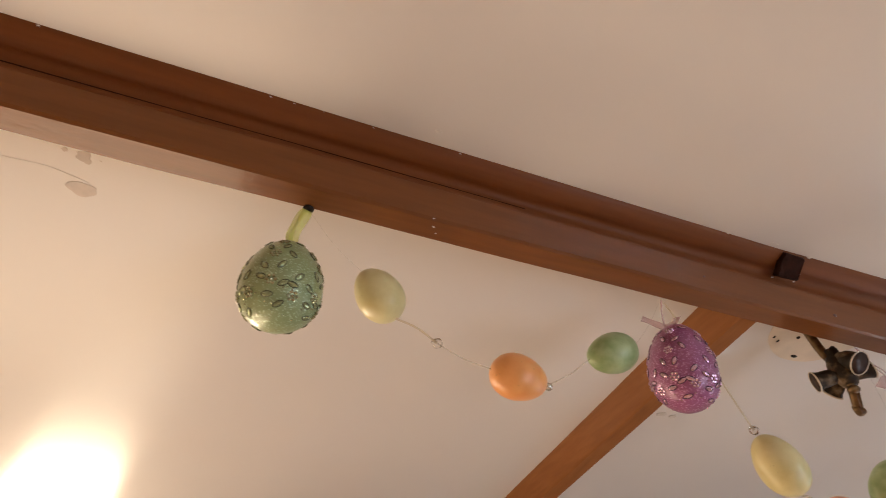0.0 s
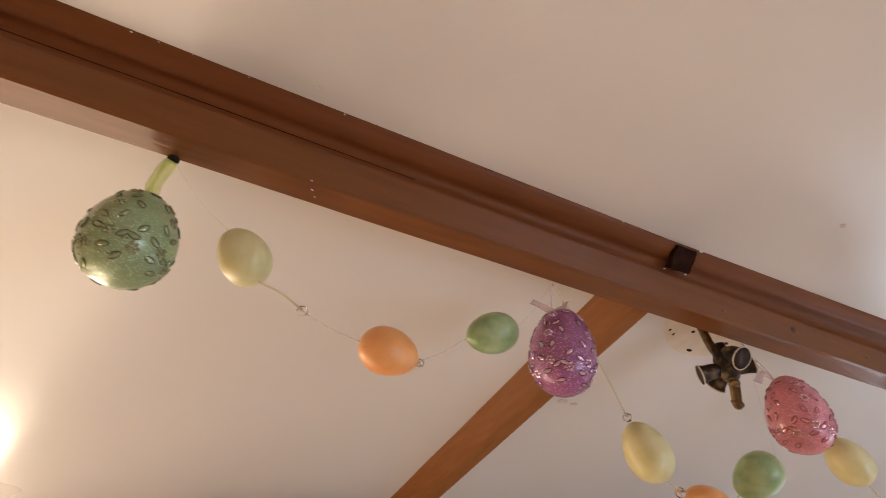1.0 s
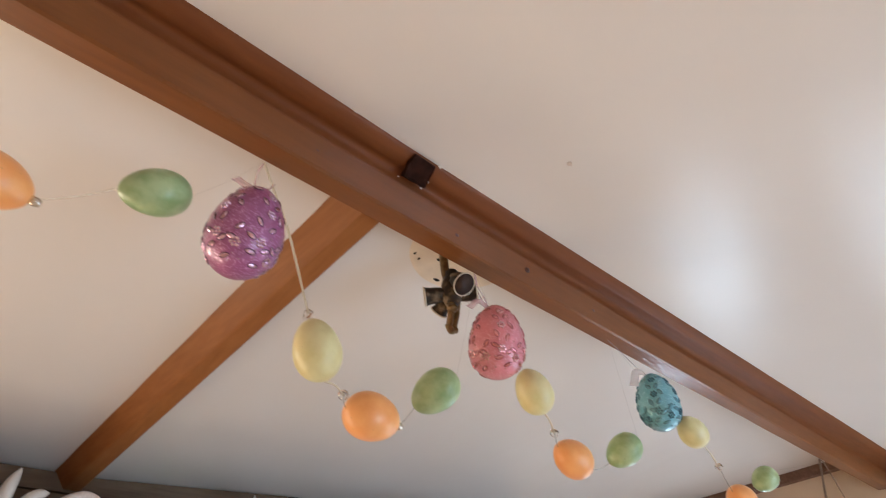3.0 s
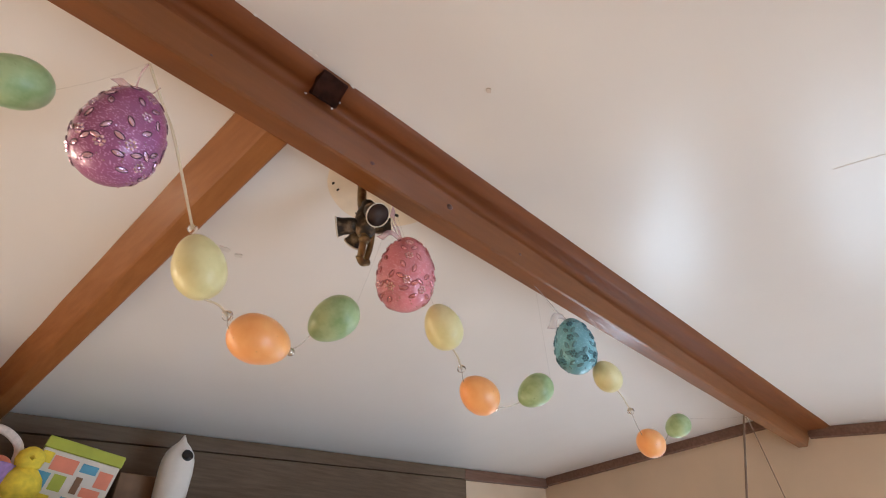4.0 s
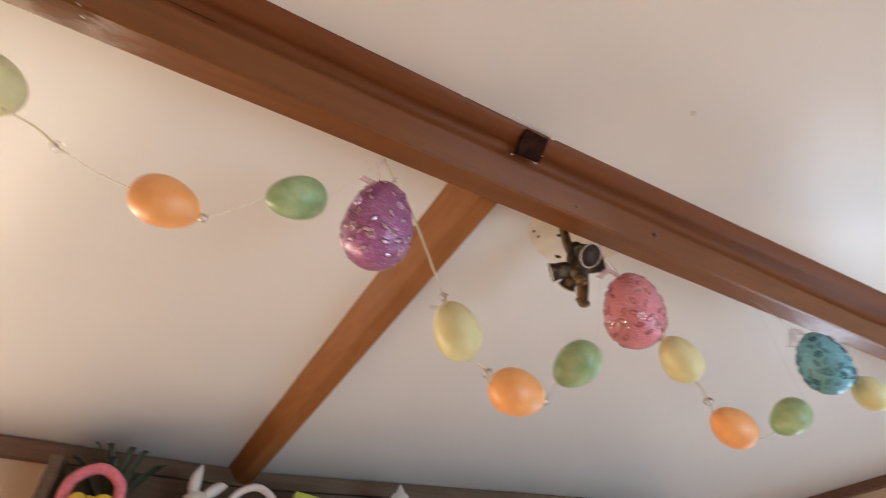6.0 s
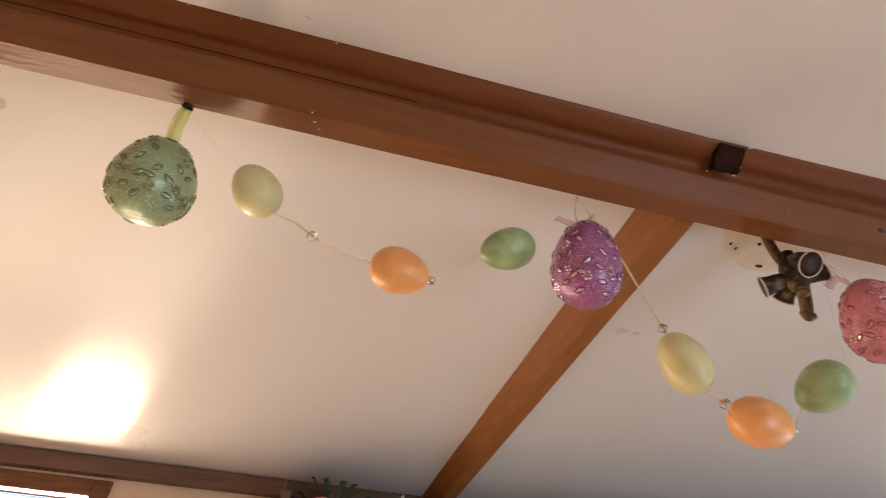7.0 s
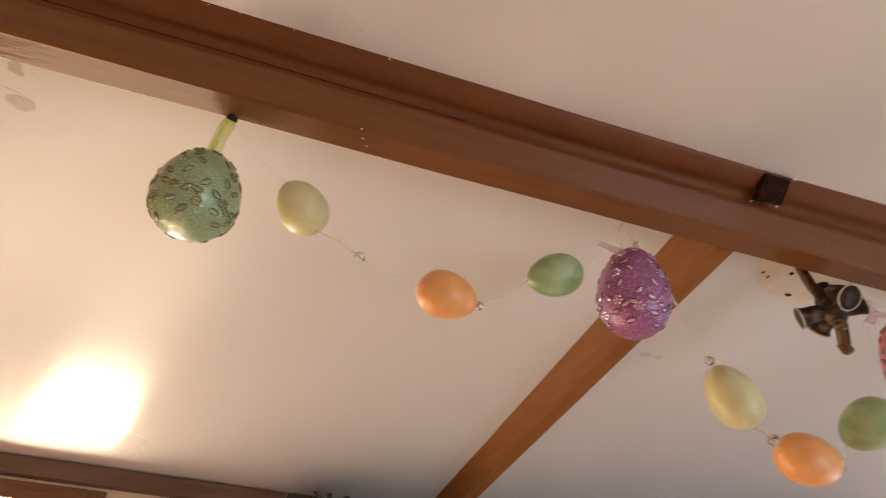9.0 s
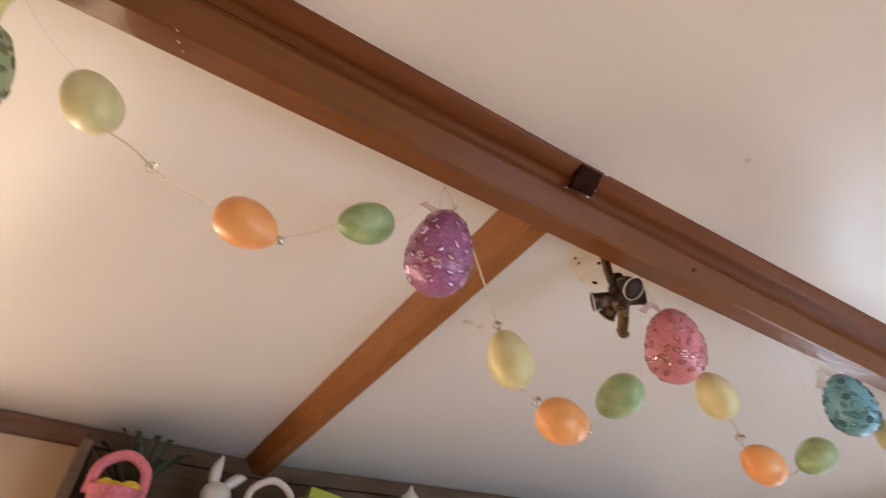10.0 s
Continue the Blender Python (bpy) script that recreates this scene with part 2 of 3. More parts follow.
CARD_RED = make_plain("coral_print", (0.75, 0.25, 0.15), 0.5, vary=0.1)
BLACK = make_plain("black_paint", (0.012, 0.011, 0.010), 0.25)
WOODEN_TOY = make_plain("brown_wood_toy", (0.22, 0.12, 0.06), 0.6, vary=0.2)


# ---- mesh helpers ----
def part(name, bm, material, parent=None, label=""):
    me = bpy.data.meshes.new(name)
    bm.to_mesh(me)
    bm.free()
    for m in (material if isinstance(material, (list, tuple)) else [material]):
        me.materials.append(m)
    ob = new(name, me)
    if parent is not None:
        ob.parent = parent
    if label:
        ob["label"] = label
    return ob


def share(name, ob, parent, m):
    """Another object on the same mesh."""
    o = new(name, ob.data)
    o.parent, o.matrix_basis = parent, m
    return o


def thing(name, label, category, group="", at=(0, 0, 0)):
    ob = new(name)
    ob.location = at
    ob.empty_display_size = 0.02
    return tagged(ob, label, category, group)


def smooth(bm):
    for f in bm.faces:
        f.smooth = True
    return bm


def box_bm(x0, x1, y0, y1, z0, z1, bevel=0.0, segments=2):
    bm = bmesh.new()
    bmesh.ops.create_cube(bm, size=1.0)
    for v in bm.verts:
        v.co = Vector((x0 + (v.co.x + 0.5) * (x1 - x0), y0 + (v.co.y + 0.5) * (y1 - y0), z0 + (v.co.z + 0.5) * (z1 - z0)))
    if bevel:
        bmesh.ops.bevel(bm, geom=bm.edges[:], offset=bevel, segments=segments, affect="EDGES", profile=0.5)
    return bm


def join(*bms):
    out = bmesh.new()
    for b in bms:
        me = bpy.data.meshes.new("tmp")
        b.to_mesh(me)
        b.free()
        out.from_mesh(me)
        bpy.data.meshes.remove(me)
    return out


def loft(rings, closed=True, caps=True):
    """A skin over rings of points."""
    bm = bmesh.new()
    rows = [[bm.verts.new(p) for p in r] for r in rings]
    k = len(rows[0])
    for a, b in zip(rows, rows[1:]):
        for i in range(k if closed else k - 1):
            j = (i + 1) % k
            bm.faces.new((a[i], a[j], b[j], b[i]))
    if caps and closed:
        bm.faces.new(rows[0][::-1])
        bm.faces.new(rows[-1])
    bmesh.ops.recalc_face_normals(bm, faces=bm.faces[:])
    return bm


def revolve(profile, n=24):
    """Turned shape round z from (radius, height) pairs."""
    return loft([[(max(r, 1e-4) * math.cos(2 * math.pi * i / n), max(r, 1e-4) * math.sin(2 * math.pi * i / n), z) for i in range(n)] for r, z in profile])


def spline(points, steps=8):
    p = [Vector(q) for q in points]
    p = [p[0] * 2 - p[1]] + p + [p[-1] * 2 - p[-2]]
    out = []
    for i in range(1, len(p) - 2):
        for s in range(steps):
            t = s / steps
            out.append(0.5 * ((2 * p[i]) + (p[i + 1] - p[i - 1]) * t + (2 * p[i - 1] - 5 * p[i] + 4 * p[i + 1] - p[i + 2]) * t * t + (3 * p[i] - p[i - 1] - 3 * p[i + 1] + p[i + 2]) * t ** 3))
    out.append(p[-2])
    return out


def tube(points, radius, sides=6, steps=8, taper=None):
    pts = spline(points, steps) if len(points) > 2 and steps > 1 else [Vector(q) for q in points]
    rings = []
    for i, q in enumerate(pts):
        d = (pts[min(i + 1, len(pts) - 1)] - pts[max(i - 1, 0)]).normalized()
        a = d.orthogonal().normalized() if i == 0 else (a - d * a.dot(d)).normalized()
        b = d.cross(a)
        r = radius if taper is None else radius * taper(i / (len(pts) - 1))
        rings.append([q + (a * math.cos(2 * math.pi * k / sides) + b * math.sin(2 * math.pi * k / sides)) * r for k in range(sides)])
    return smooth(loft(rings))


def strip(points, width, across, thick=0.0006, steps=8):
    """A thin ribbon with real thickness along a curve."""
    pts = spline(points, steps)
    rings = []
    for i, q in enumerate(pts):
        d = (pts[min(i + 1, len(pts) - 1)] - pts[max(i - 1, 0)]).normalized()
        a = Vector(across)
        a = (a - d * a.dot(d)).normalized()
        n = d.cross(a) * thick / 2
        w = a * width / 2 * (1 + 0.10 * math.sin(i * 0.45))
        rings.append([q - w - n, q + w - n, q + w + n, q - w + n])
    return smooth(loft(rings))


def egg_radius(u, width, narrow):
    return width / 2 * math.sqrt(max(0.0, 1 - u * u)) * (1 - narrow * u)


def egg_bm(length, width, narrow=0.14, rings=20, n=28):
    """An egg along z, its narrow end up."""
    prof = []
    for i in range(rings + 1):
        u = -math.cos(math.pi * i / rings)
        prof.append((egg_radius(u, width, narrow), u * length / 2))
    return smooth(revolve(prof, n))


def aim(centre, way):
    """A pose whose z axis points along way."""
    return Matrix.Translation(centre) @ Vector(way).to_track_quat("Z", "Y").to_matrix().to_4x4()


# ---- structure ----
X0, X1, Y0, Y1 = -1.9, 2.55, -1.5, 1.56


def far_z(x, y):
    s = min(1.0, max(0.0, (x - 0.6) / 1.95))
    return 2.238 - (0.12 - 0.044 * s) * (y - 0.55) + 0.078 * s


def near_z(x, y):
    return 2.252 + 0.10 * (y - 0.47)


def ceiling_panel(name, xs, y0, y1, fz, label):
    bm = loft([[(x, y0, fz(x, y0)), (x, y1, fz(x, y1)), (x, y1, fz(x, y1) + 0.06), (x, y0, fz(x, y0) + 0.06)] for x in xs])
    return tagged(part(name, bm, CEILING), label, "ceiling", kind="structure")


ceiling_far_left = ceiling_panel("ceiling_1", (X0, 0.6), 0.53, Y1 + 0.1, far_z, "glossy white painted sloping ceiling panel with faint stains")
ceiling_far_right = ceiling_panel("ceiling_2", (0.6, 1.0, 1.4, 1.8, 2.2, 2.55, X1 + 0.1), 0.53, Y1 + 0.1, far_z, "glossy white painted sloping ceiling panel beyond the rafter")
ceiling_near = ceiling_panel("ceiling_3", (X0, X1 + 0.1), Y0 - 0.1, 0.515, near_z, "glossy white painted ceiling panel on the near slope")

floor = tagged(part("floor", box_bm(X0 - 0.1, X1 + 0.1, Y0 - 0.1, Y1 + 0.1, -0.08, 0.0), FLOOR_WOOD), "unseen wooden floor, pale to bounce light up", "floor", kind="structure")


def wall_with_openings(name, axis, at, thick, a0, a1, top, holes, label):
    """A wall at x or y = at, from a0 to a1 along it, with rectangular openings (a0, a1, z0, z1)."""
    cuts = sorted({a0, a1, *[h[0] for h in holes], *[h[1] for h in holes]})
    bms = []
    for p, q in zip(cuts, cuts[1:]):
        inside = sorted(h[2:] for h in holes if h[0] <= p and q <= h[1])
        spans = list(zip([0.0] + [h[1] for h in inside], [h[0] for h in inside] + [top]))
        for z0, z1 in spans:
            if z1 - z0 < 0.002:
                continue
            lo, hi = (at, at + thick) if thick > 0 else (at + thick, at)
            bms.append(box_bm(p, q, lo, hi, z0, z1) if axis == "y" else box_bm(lo, hi, p, q, z0, z1))
    return tagged(part(name, join(*bms), WALL), label, "wall", kind="structure")


TRANSOM_HOLE = (-0.56, -0.18, 1.87, 2.07)
DOOR_HOLE = (-1.20, -0.14, 0.30, 1.68)
SOUTH_HOLE = (1.10, 2.30, 0.14, 1.76)
GABLE_HOLES = [(-0.07, 0.39, 0.9, 1.66), (0.74, 1.12, 0.9, 1.66)]
wall_long = wall_with_openings("wall_north", "y", Y1, 0.09, X0 - 0.1, X1 + 0.1, 2.20, [TRANSOM_HOLE, DOOR_HOLE], "beige painted long wall under the eave")
wall_gable = wall_with_openings("wall_east", "x", X1, 0.09, Y0 - 0.1, Y1, 2.42, GABLE_HOLES, "beige painted gable wall at the end of the beam")
wall_back = wall_with_openings("wall_south", "y", Y0, -0.09, X0 - 0.1, X1 + 0.1, 2.20, [SOUTH_HOLE], "beige painted long wall behind")
wall_west = wall_with_openings("wall_west", "x", X0, -0.09, Y0 - 0.1, Y1, 2.42, [], "beige painted end wall")


def window(name, axis, at, hole, label, bars=1):
    a0, a1, z0, z1 = hole
    w = tagged(new(name), label, "window", kind="structure")

    def bar(nm, p, q, lo, hi, d0=-0.012, d1=0.05):
        bm = box_bm(p, q, at + d0, at + d1, lo, hi, 0.003) if axis == "y" else box_bm(at + d0, at + d1, p, q, lo, hi, 0.003)
        return part(nm, bm, FRAME_WOOD, w)
    f = 0.035
    bar("window_frame", a0, a0 + f, z0, z1)
    bar("window_frame", a1 - f, a1, z0, z1)
    bar("window_frame", a0 + f, a1 - f, z1 - f, z1)
    bar("window_sill", a0 + f, a1 - f, z0, z0 + f, -0.03, 0.05)
    p0, p1, q0, q1 = a0 + f, a1 - f, z0 + f, z1 - f
    bm = box_bm(p0, p1, at + 0.060, at + 0.064, q0, q1) if axis == "y" else box_bm(at + 0.060, at + 0.064, p0, p1, q0, q1)
    pane = part("pane", bm, GLASS, w)
    pane.visible_shadow = False


window("window_1", "y", Y1, TRANSOM_HOLE, "bright sunlit transom window high in the long wall")
window("window_5", "y", Y1, DOOR_HOLE, "tall sunlit window below the transom")
window("window_2", "x", X1, GABLE_HOLES[0], "narrow daylight window in the gable wall")
window("window_3", "x", X1, GABLE_HOLES[1], "narrow daylight window in the gable wall")


# unseen glazed door, added to go with the south fill lamp
window("window_4", "y", Y0 - 0.055, SOUTH_HOLE, "unseen glazed door added behind for fill light")


def run(profile, xs, wave=0.0, widen=0.0):
    """A moulding along x from a (y, z) profile."""
    rings = []
    for x in xs:
        w = widen * max(0.0, x - 0.6)
        rings.append([(x, y - (w if y < 0.496 else 0.0) + wave * noise.noise((x * 6, y * 40, z * 40)), z + wave * noise.noise((x * 6 + 9, y * 40, z * 40))) for y, z in profile])
    return loft(rings)


def steps(a, b, n):
    return [a + (b - a) * i / n for i in range(n + 1)]


# ridge beam: square lower board, side face, then a cove strip against the near ceiling
beam = tagged(new("ridge_beam"), "long brown varnished ridge beam with a stepped side strip", "beam", kind="structure")
beam_board = part("beam_board", run([(0.550, 2.203), (0.547, 2.200), (0.522, 2.200), (0.519, 2.202), (0.5065, 2.229), (0.5065, 2.36), (0.550, 2.36)], steps(X0, X1 - 0.004, 160), 0.0009), WOOD, beam)
COVE = [(0.5085, 2.2285), (0.5062, 2.2295), (0.5057, 2.2330), (0.5054, 2.2370), (0.5040, 2.2408), (0.5015, 2.2432), (0.4982, 2.2440), (0.4950, 2.2432), (0.4915, 2.2424), (0.4865, 2.2430), (0.4805, 2.2452), (0.4748, 2.2490), (0.4705, 2.2530), (0.4705, 2.30), (0.5085, 2.30)]
beam_strip = part("cove_strip", smooth(run(COVE, steps(X0, X1 - 0.004, 260), 0.0008, 0.020)), STRIP_WOOD, beam)

# open joint between board and strip, only along part of the beam
JOINT = [(0.5062, 2.2352), (0.5053, 2.2357), (0.5051, 2.2368), (0.5062, 2.2374)]
part("joint", run(JOINT, steps(X0, 0.275, 40), 0.0004), CRACK, beam, "dark open joint")
part("joint", run([(y + 0.0003, z) for y, z in JOINT], steps(0.70, 0.80, 12), 0.0004), CRACK, beam, "dark open joint")
for kx, ky, kz, kr in ((0.705, 0.5165, 2.2125, 0.0032), (0.835, 0.5130, 2.2190, 0.0040), (0.990, 0.5140, 2.2170, 0.0028), (0.505, 0.5145, 2.2165, 0.0022)):
    bm = bmesh.new()
    bmesh.ops.create_icosphere(bm, subdivisions=2, radius=kr)
    bmesh.ops.scale(bm, vec=(1.5, 1.0, 1.0), verts=bm.verts[:])
    knot = part("knot", smooth(bm), KNOT, beam)
    knot.location = (kx, ky, kz)

# rafter down the far slope
RA, RB = (0.561, 0.552), (0.517, Y1 - 0.002)


def rafter_ring(y):
    s = (y - RA[1]) / (RB[1] - RA[1])
    x = RA[0] + (RB[0] - RA[0]) * s
    w, h, b = 0.055 + 0.004 * s, 0.033, 0.025
    z = far_z(0.6, y)
    d = 0.0012 * noise.noise((y * 9, 3, 1))
    return [(x + d, y, z + 0.03), (x + d, y, z), (x + b + d, y, z - h + 0.002), (x + b + 0.003 + d, y, z - h), (x + w - 0.003, y, z - h), (x + w, y, z - h + 0.003), (x + w, y, z + 0.03)]


rafter = tagged(part("rafter", loft([rafter_ring(y) for y in steps(RA[1], RB[1], 60)]), RAFTER_WOOD), "brown varnished rafter meeting the ridge beam", "beam", kind="structure")


def eave_trim(x0, x1, material, label):
    xs = sorted({x0, x1, *[x for x in (0.6, 1.2, 1.8) if x0 < x < x1]})
    bm = loft([[(x, Y1 - 0.001, far_z(x, Y1) - 0.001), (x, Y1 - 0.018, far_z(x, Y1) - 0.001), (x, Y1 - 0.016, far_z(x, Y1) - 0.036), (x, Y1 - 0.001, far_z(x, Y1) - 0.040)] for x in xs])
    return tagged(part("trim_eave", bm, material), label, "trim", kind="structure")


eave_trim(X0 + 0.002, 0.188, TRIM_WOOD, "brown wooden moulding along the top of the wall")
# same moulding, its colour darkened for the shade over the shelf
eave_trim(0.190, 2.0, SHELF_WOOD, "wooden moulding above the shelf, darkened for the shade there")
eave_trim(2.002, X1 - 0.002, TRIM_WOOD, "brown wooden moulding along the top of the wall")
trim_gable_far = tagged(part("trim_gable", loft([[(X1 - 0.001, y, far_z(X1, y) - 0.001), (X1 - 0.018, y, far_z(X1, y) - 0.001), (X1 - 0.016, y, far_z(X1, y) - 0.030), (X1 - 0.001, y, far_z(X1, y) - 0.034)] for y in (0.552, Y1 - 0.02)]), TRIM_WOOD), "dark wooden moulding along the gable wall", "trim", kind="structure")
trim_gable_near = tagged(part("trim_gable", loft([[(X1 - 0.001, y, near_z(X1, y) - 0.001), (X1 - 0.018, y, near_z(X1, y) - 0.001), (X1 - 0.016, y, near_z(X1, y) - 0.030), (X1 - 0.001, y, near_z(X1, y) - 0.034)] for y in (Y0 + 0.002, 0.504)]), TRIM_WOOD), "dark wooden moulding along the gable wall", "trim", kind="structure")

# ---- things on the beam and ceiling ----
patch = tagged(new("beam_patch"), "dark brown patch across the beam's strip with crumbled filler", "patch")
patch.location = (0.617, 0.484, 2.241)
bm = box_bm(-0.0165, 0.0165, -0.0145, 0.0145, -0.0035, 0.0045, 0.0015)
bmesh.ops.subdivide_edges(bm, edges=bm.edges[:], cuts=2)
for v in bm.verts:
    v.co += Vector((noise.noise(v.co * 200), noise.noise(v.co * 200 + Vector((5, 0, 0))), noise.noise(v.co * 200 + Vector((0, 7, 0))))) * 0.0030
body = part("body", bm, PUTTY, patch)
body.matrix_basis = pose(0, 0, 0, -35, 0, 0)


def crumb(name, at, size, material, parent, seed):
    bm = bmesh.new()
    bmesh.ops.create_icosphere(bm, subdivisions=2, radius=size * 0.85)
    for v in bm.verts:
        v.co *= 1 + 0.9 * noise.noise(v.co / size * 1.3 + Vector((seed * 3.7, 0, 0)))
    bmesh.ops.scale(bm, vec=(1.3, 0.8, 0.6), verts=bm.verts[:])
    ob = part(name, bm, material, parent)
    ob.location = at
    return ob


for i, (dx, dy, dz, s) in enumerate(((0.019, -0.016, 0.007, 0.0022), (-0.030, -0.018, 0.010, 0.0018), (-0.038, -0.019, 0.010, 0.0012), (0.014, 0.012, -0.010, 0.0013), (-0.018, 0.014, -0.011, 0.0012), (0.018, 0.004, -0.004, 0.0013))):
    crumb("crumb", (dx, dy, dz), s, PLASTER, patch, i)

# specks of old filler along the edges of the beam
rnd = random.Random(4)
specks = tagged(new("filler_specks"), "tiny white specks of filler along the beam's edges", "specks")
for i in range(34):
    x = rnd.uniform(-0.25, 1.25)
    edge = rnd.choice(((0.5235, 2.2012), (0.5485, 2.2003), (0.4715, 2.2505), (0.4715, 2.2505), (0.4700, 2.2520)))
    crumb("speck", (x, edge[0] + rnd.uniform(-0.001, 0.001), edge[1] - 0.0002), rnd.uniform(0.0005, 0.0012), PLASTER, specks, i)


for i, (x, y, z, s) in enumerate(((0.178, 0.5205, 2.2012, 0.0012), (0.181, 0.530, 2.1998, 0.0011), (0.186, 0.538, 2.1998, 0.0009), (0.200, 0.5490, 2.2006, 0.0016), (0.204, 0.5485, 2.2004, 0.0011), (0.090, 0.5490, 2.2004, 0.0010), (-0.010, 0.5490, 2.2004, 0.0011), (0.430, 0.5480, 2.2003, 0.0014), (0.520, 0.4705, 2.2520, 0.0020), (0.535, 0.4700, 2.2525, 0.0016), (0.548, 0.4700, 2.2520, 0.0013))):
    crumb("speck", (x, y, z), s, PLASTER, specks, 60 + i)


def flat_blob(name, at, rx, ry, thick, material, label, category, fz, seed, lobes=0.25, n=40):
    """A thin irregular film lying against the sloping ceiling."""
    def ring(k, drop):
        out = []
        for i in range(n):
            a = 2 * math.pi * i / n
            r = k * (1 + lobes * noise.noise((math.cos(a) * 1.5 + seed, math.sin(a) * 1.5, seed)))
            x, y = at[0] + rx * r * math.cos(a), at[1] + ry * r * math.sin(a)
            out.append((x, y, fz(x, y) - drop))
        return out
    bm = loft([ring(1.0, -0.004), ring(1.0, thick * 0.4), ring(0.94, thick), ring(0.5, thick), ring(0.02, thick)])
    return tagged(part(name, bm, material), label, category, kind="structure")


flat_blob("stain", (-0.157, 0.627), 0.014, 0.0085, 0.0003, STAIN, "grey irregular water stain on the ceiling", "stain", far_z, 1.3)
flat_blob("stain", (-0.152, 0.587), 0.0075, 0.0065, 0.0003, STAIN, "small grey water stain on the ceiling", "stain", far_z, 4.1, 0.6)
flat_blob("stain", (-0.169, 0.584), 0.0028, 0.0026, 0.0003, STAIN, "tiny grey spot on the ceiling", "stain", far_z, 6.4, 0.4)
flat_blob("stain", (-0.138, 0.587), 0.0009, 0.0008, 0.0003, STAIN, "tiny grey spot on the ceiling", "stain", far_z, 2.4, 0.3)
SEAM_LINE = ((-0.235, 0.608), (-0.218, 0.609), (-0.187, 0.608), (-0.166, 0.6125), (-0.150, 0.6165))
tagged(part("ceiling_crack", tube([(x, y, far_z(x, y) - 0.0001) for x, y in SEAM_LINE], 0.00025, 6, 4), SMUDGE), "thin wavy crack in the ceiling paint", "crack", kind="structure")
flat_blob("stain", (0.667, 0.807), 0.010, 0.005, 0.0003, SMUDGE, "faint grey smudge on the ceiling", "stain", far_z, 7.7, 0.6)
flat_blob("stain", (0.691, 0.810), 0.006, 0.004, 0.0003, SMUDGE, "faint grey smudge on the ceiling", "stain", far_z, 2.7, 0.6)
flat_blob("ceiling_speck", (0.740, 0.362), 0.0035, 0.0028, 0.001, STAIN, "small grey fleck on the near ceiling", "stain", near_z, 5.2, 0.4)
flat_blob("ceiling_speck", (0.159, 0.455), 0.0030, 0.0022, 0.001, PLASTER, "small pale chip on the near ceiling", "stain", near_z, 8.2, 0.4)


CRACK_LINE = ((1.112, 0.126), (1.115, 0.091), (1.122, 0.055), (1.128, 0.012))
crack = tagged(part("ceiling_crack", tube([(x, y, near_z(x, y) - 0.0002) for x, y in CRACK_LINE], 0.00045, 6, 4), SMUDGE), "thin hairline crack in the near ceiling paint", "crack", kind="structure")


# ---- ceiling lamp without bulbs ----
rose = flat_blob("lamp_patch", (0.772, 0.560), 0.084, 0.080, 0.0004, ROSE, "round yellowed patch where an older lamp sat", "patch", far_z, 11.0, 0.04, 56)
for i, (x, y) in enumerate(((0.745, 0.593), (0.772, 0.629), (0.708, 0.601), (0.815, 0.598), (0.720, 0.607))):
    flat_blob("screw_hole", (x, y), (0.0032, 0.0055, 0.0016, 0.0050, 0.0015)[i], 0.0024, 0.0012, HOLE, "dark screw hole in the yellowed patch", "hole", far_z, i, 0.3, 16)

LAMP = Vector((0.737, 0.560, 2.175))
lamp = thing("ceiling_lamp", "tarnished brass ceiling lamp with empty dark bulb sockets", "lamp", at=LAMP)
top_gap = far_z(LAMP.x, LAMP.y + 0.012) - LAMP.z
part("stem", tube([(-0.004, 0.012, top_gap), (-0.003, 0.008, 0.02), (0, 0, 0)], 0.0058, 12, 4), BRASS, lamp)
part("hub", smooth(revolve([(0.003, -0.030), (0.009, -0.029), (0.0125, -0.022), (0.0140, -0.010), (0.0135, 0.0), (0.0105, 0.010), (0.0085, 0.012), (0.0080, 0.020)], 20)), GRIME, lamp)


def socket(way, reach, r, depth, origin=(0, 0, 0)):
    """An empty bulb holder: a short cup with a pale rim and a dark inside."""
    w = Vector(way).normalized()
    base = Vector(origin) + w * reach
    arm = part("socket", smooth(revolve([(r * 0.50, -reach), (r * 0.60, -0.007), (r * 0.74, -0.004), (r * 0.80, 0.002), (r * 0.82, depth * 0.55), (r * 0.92, depth * 0.85), (r, depth), (r * 0.93, depth), (r * 0.80, depth * 0.6), (0.001, depth * 0.3)], 22)), GRIME, lamp)
    arm.matrix_basis = aim(base, w)
    rim = part("socket_rim", smooth(revolve([(r * 0.985, depth - 0.0013), (r * 1.035, depth - 0.0004), (r * 1.01, depth + 0.0007), (r * 0.945, depth + 0.0006), (r * 0.92, depth - 0.0012)], 24)), SOCKET, arm, "pale worn rim")
    well = part("socket_lining", smooth(revolve([(r * 0.915, depth - 0.0006), (r * 0.79, depth * 0.62), (0.002, depth * 0.40)], 20)), INSIDE, arm, "dark brown lining")
    return arm


socket((0.02, -0.60, -0.62), 0.012, 0.0150, 0.014, (-0.002, -0.006, 0.006))
socket((-0.72, 0.66, -0.14), 0.013, 0.0128, 0.017, (-0.004, 0.003, -0.014))
socket((0.76, -0.62, 0.12), 0.012, 0.0110, 0.016, (0.003, -0.001, -0.016))
socket((0.05, 0.80, -0.45), 0.012, 0.0115, 0.012, (0.000, 0.006, -0.016))
part("prong", tube([(-0.006, -0.008, -0.012), (0.000, 0.002, -0.034), (0.004, 0.010, -0.053)], 0.0044, 10, 5), BRASS, lamp)
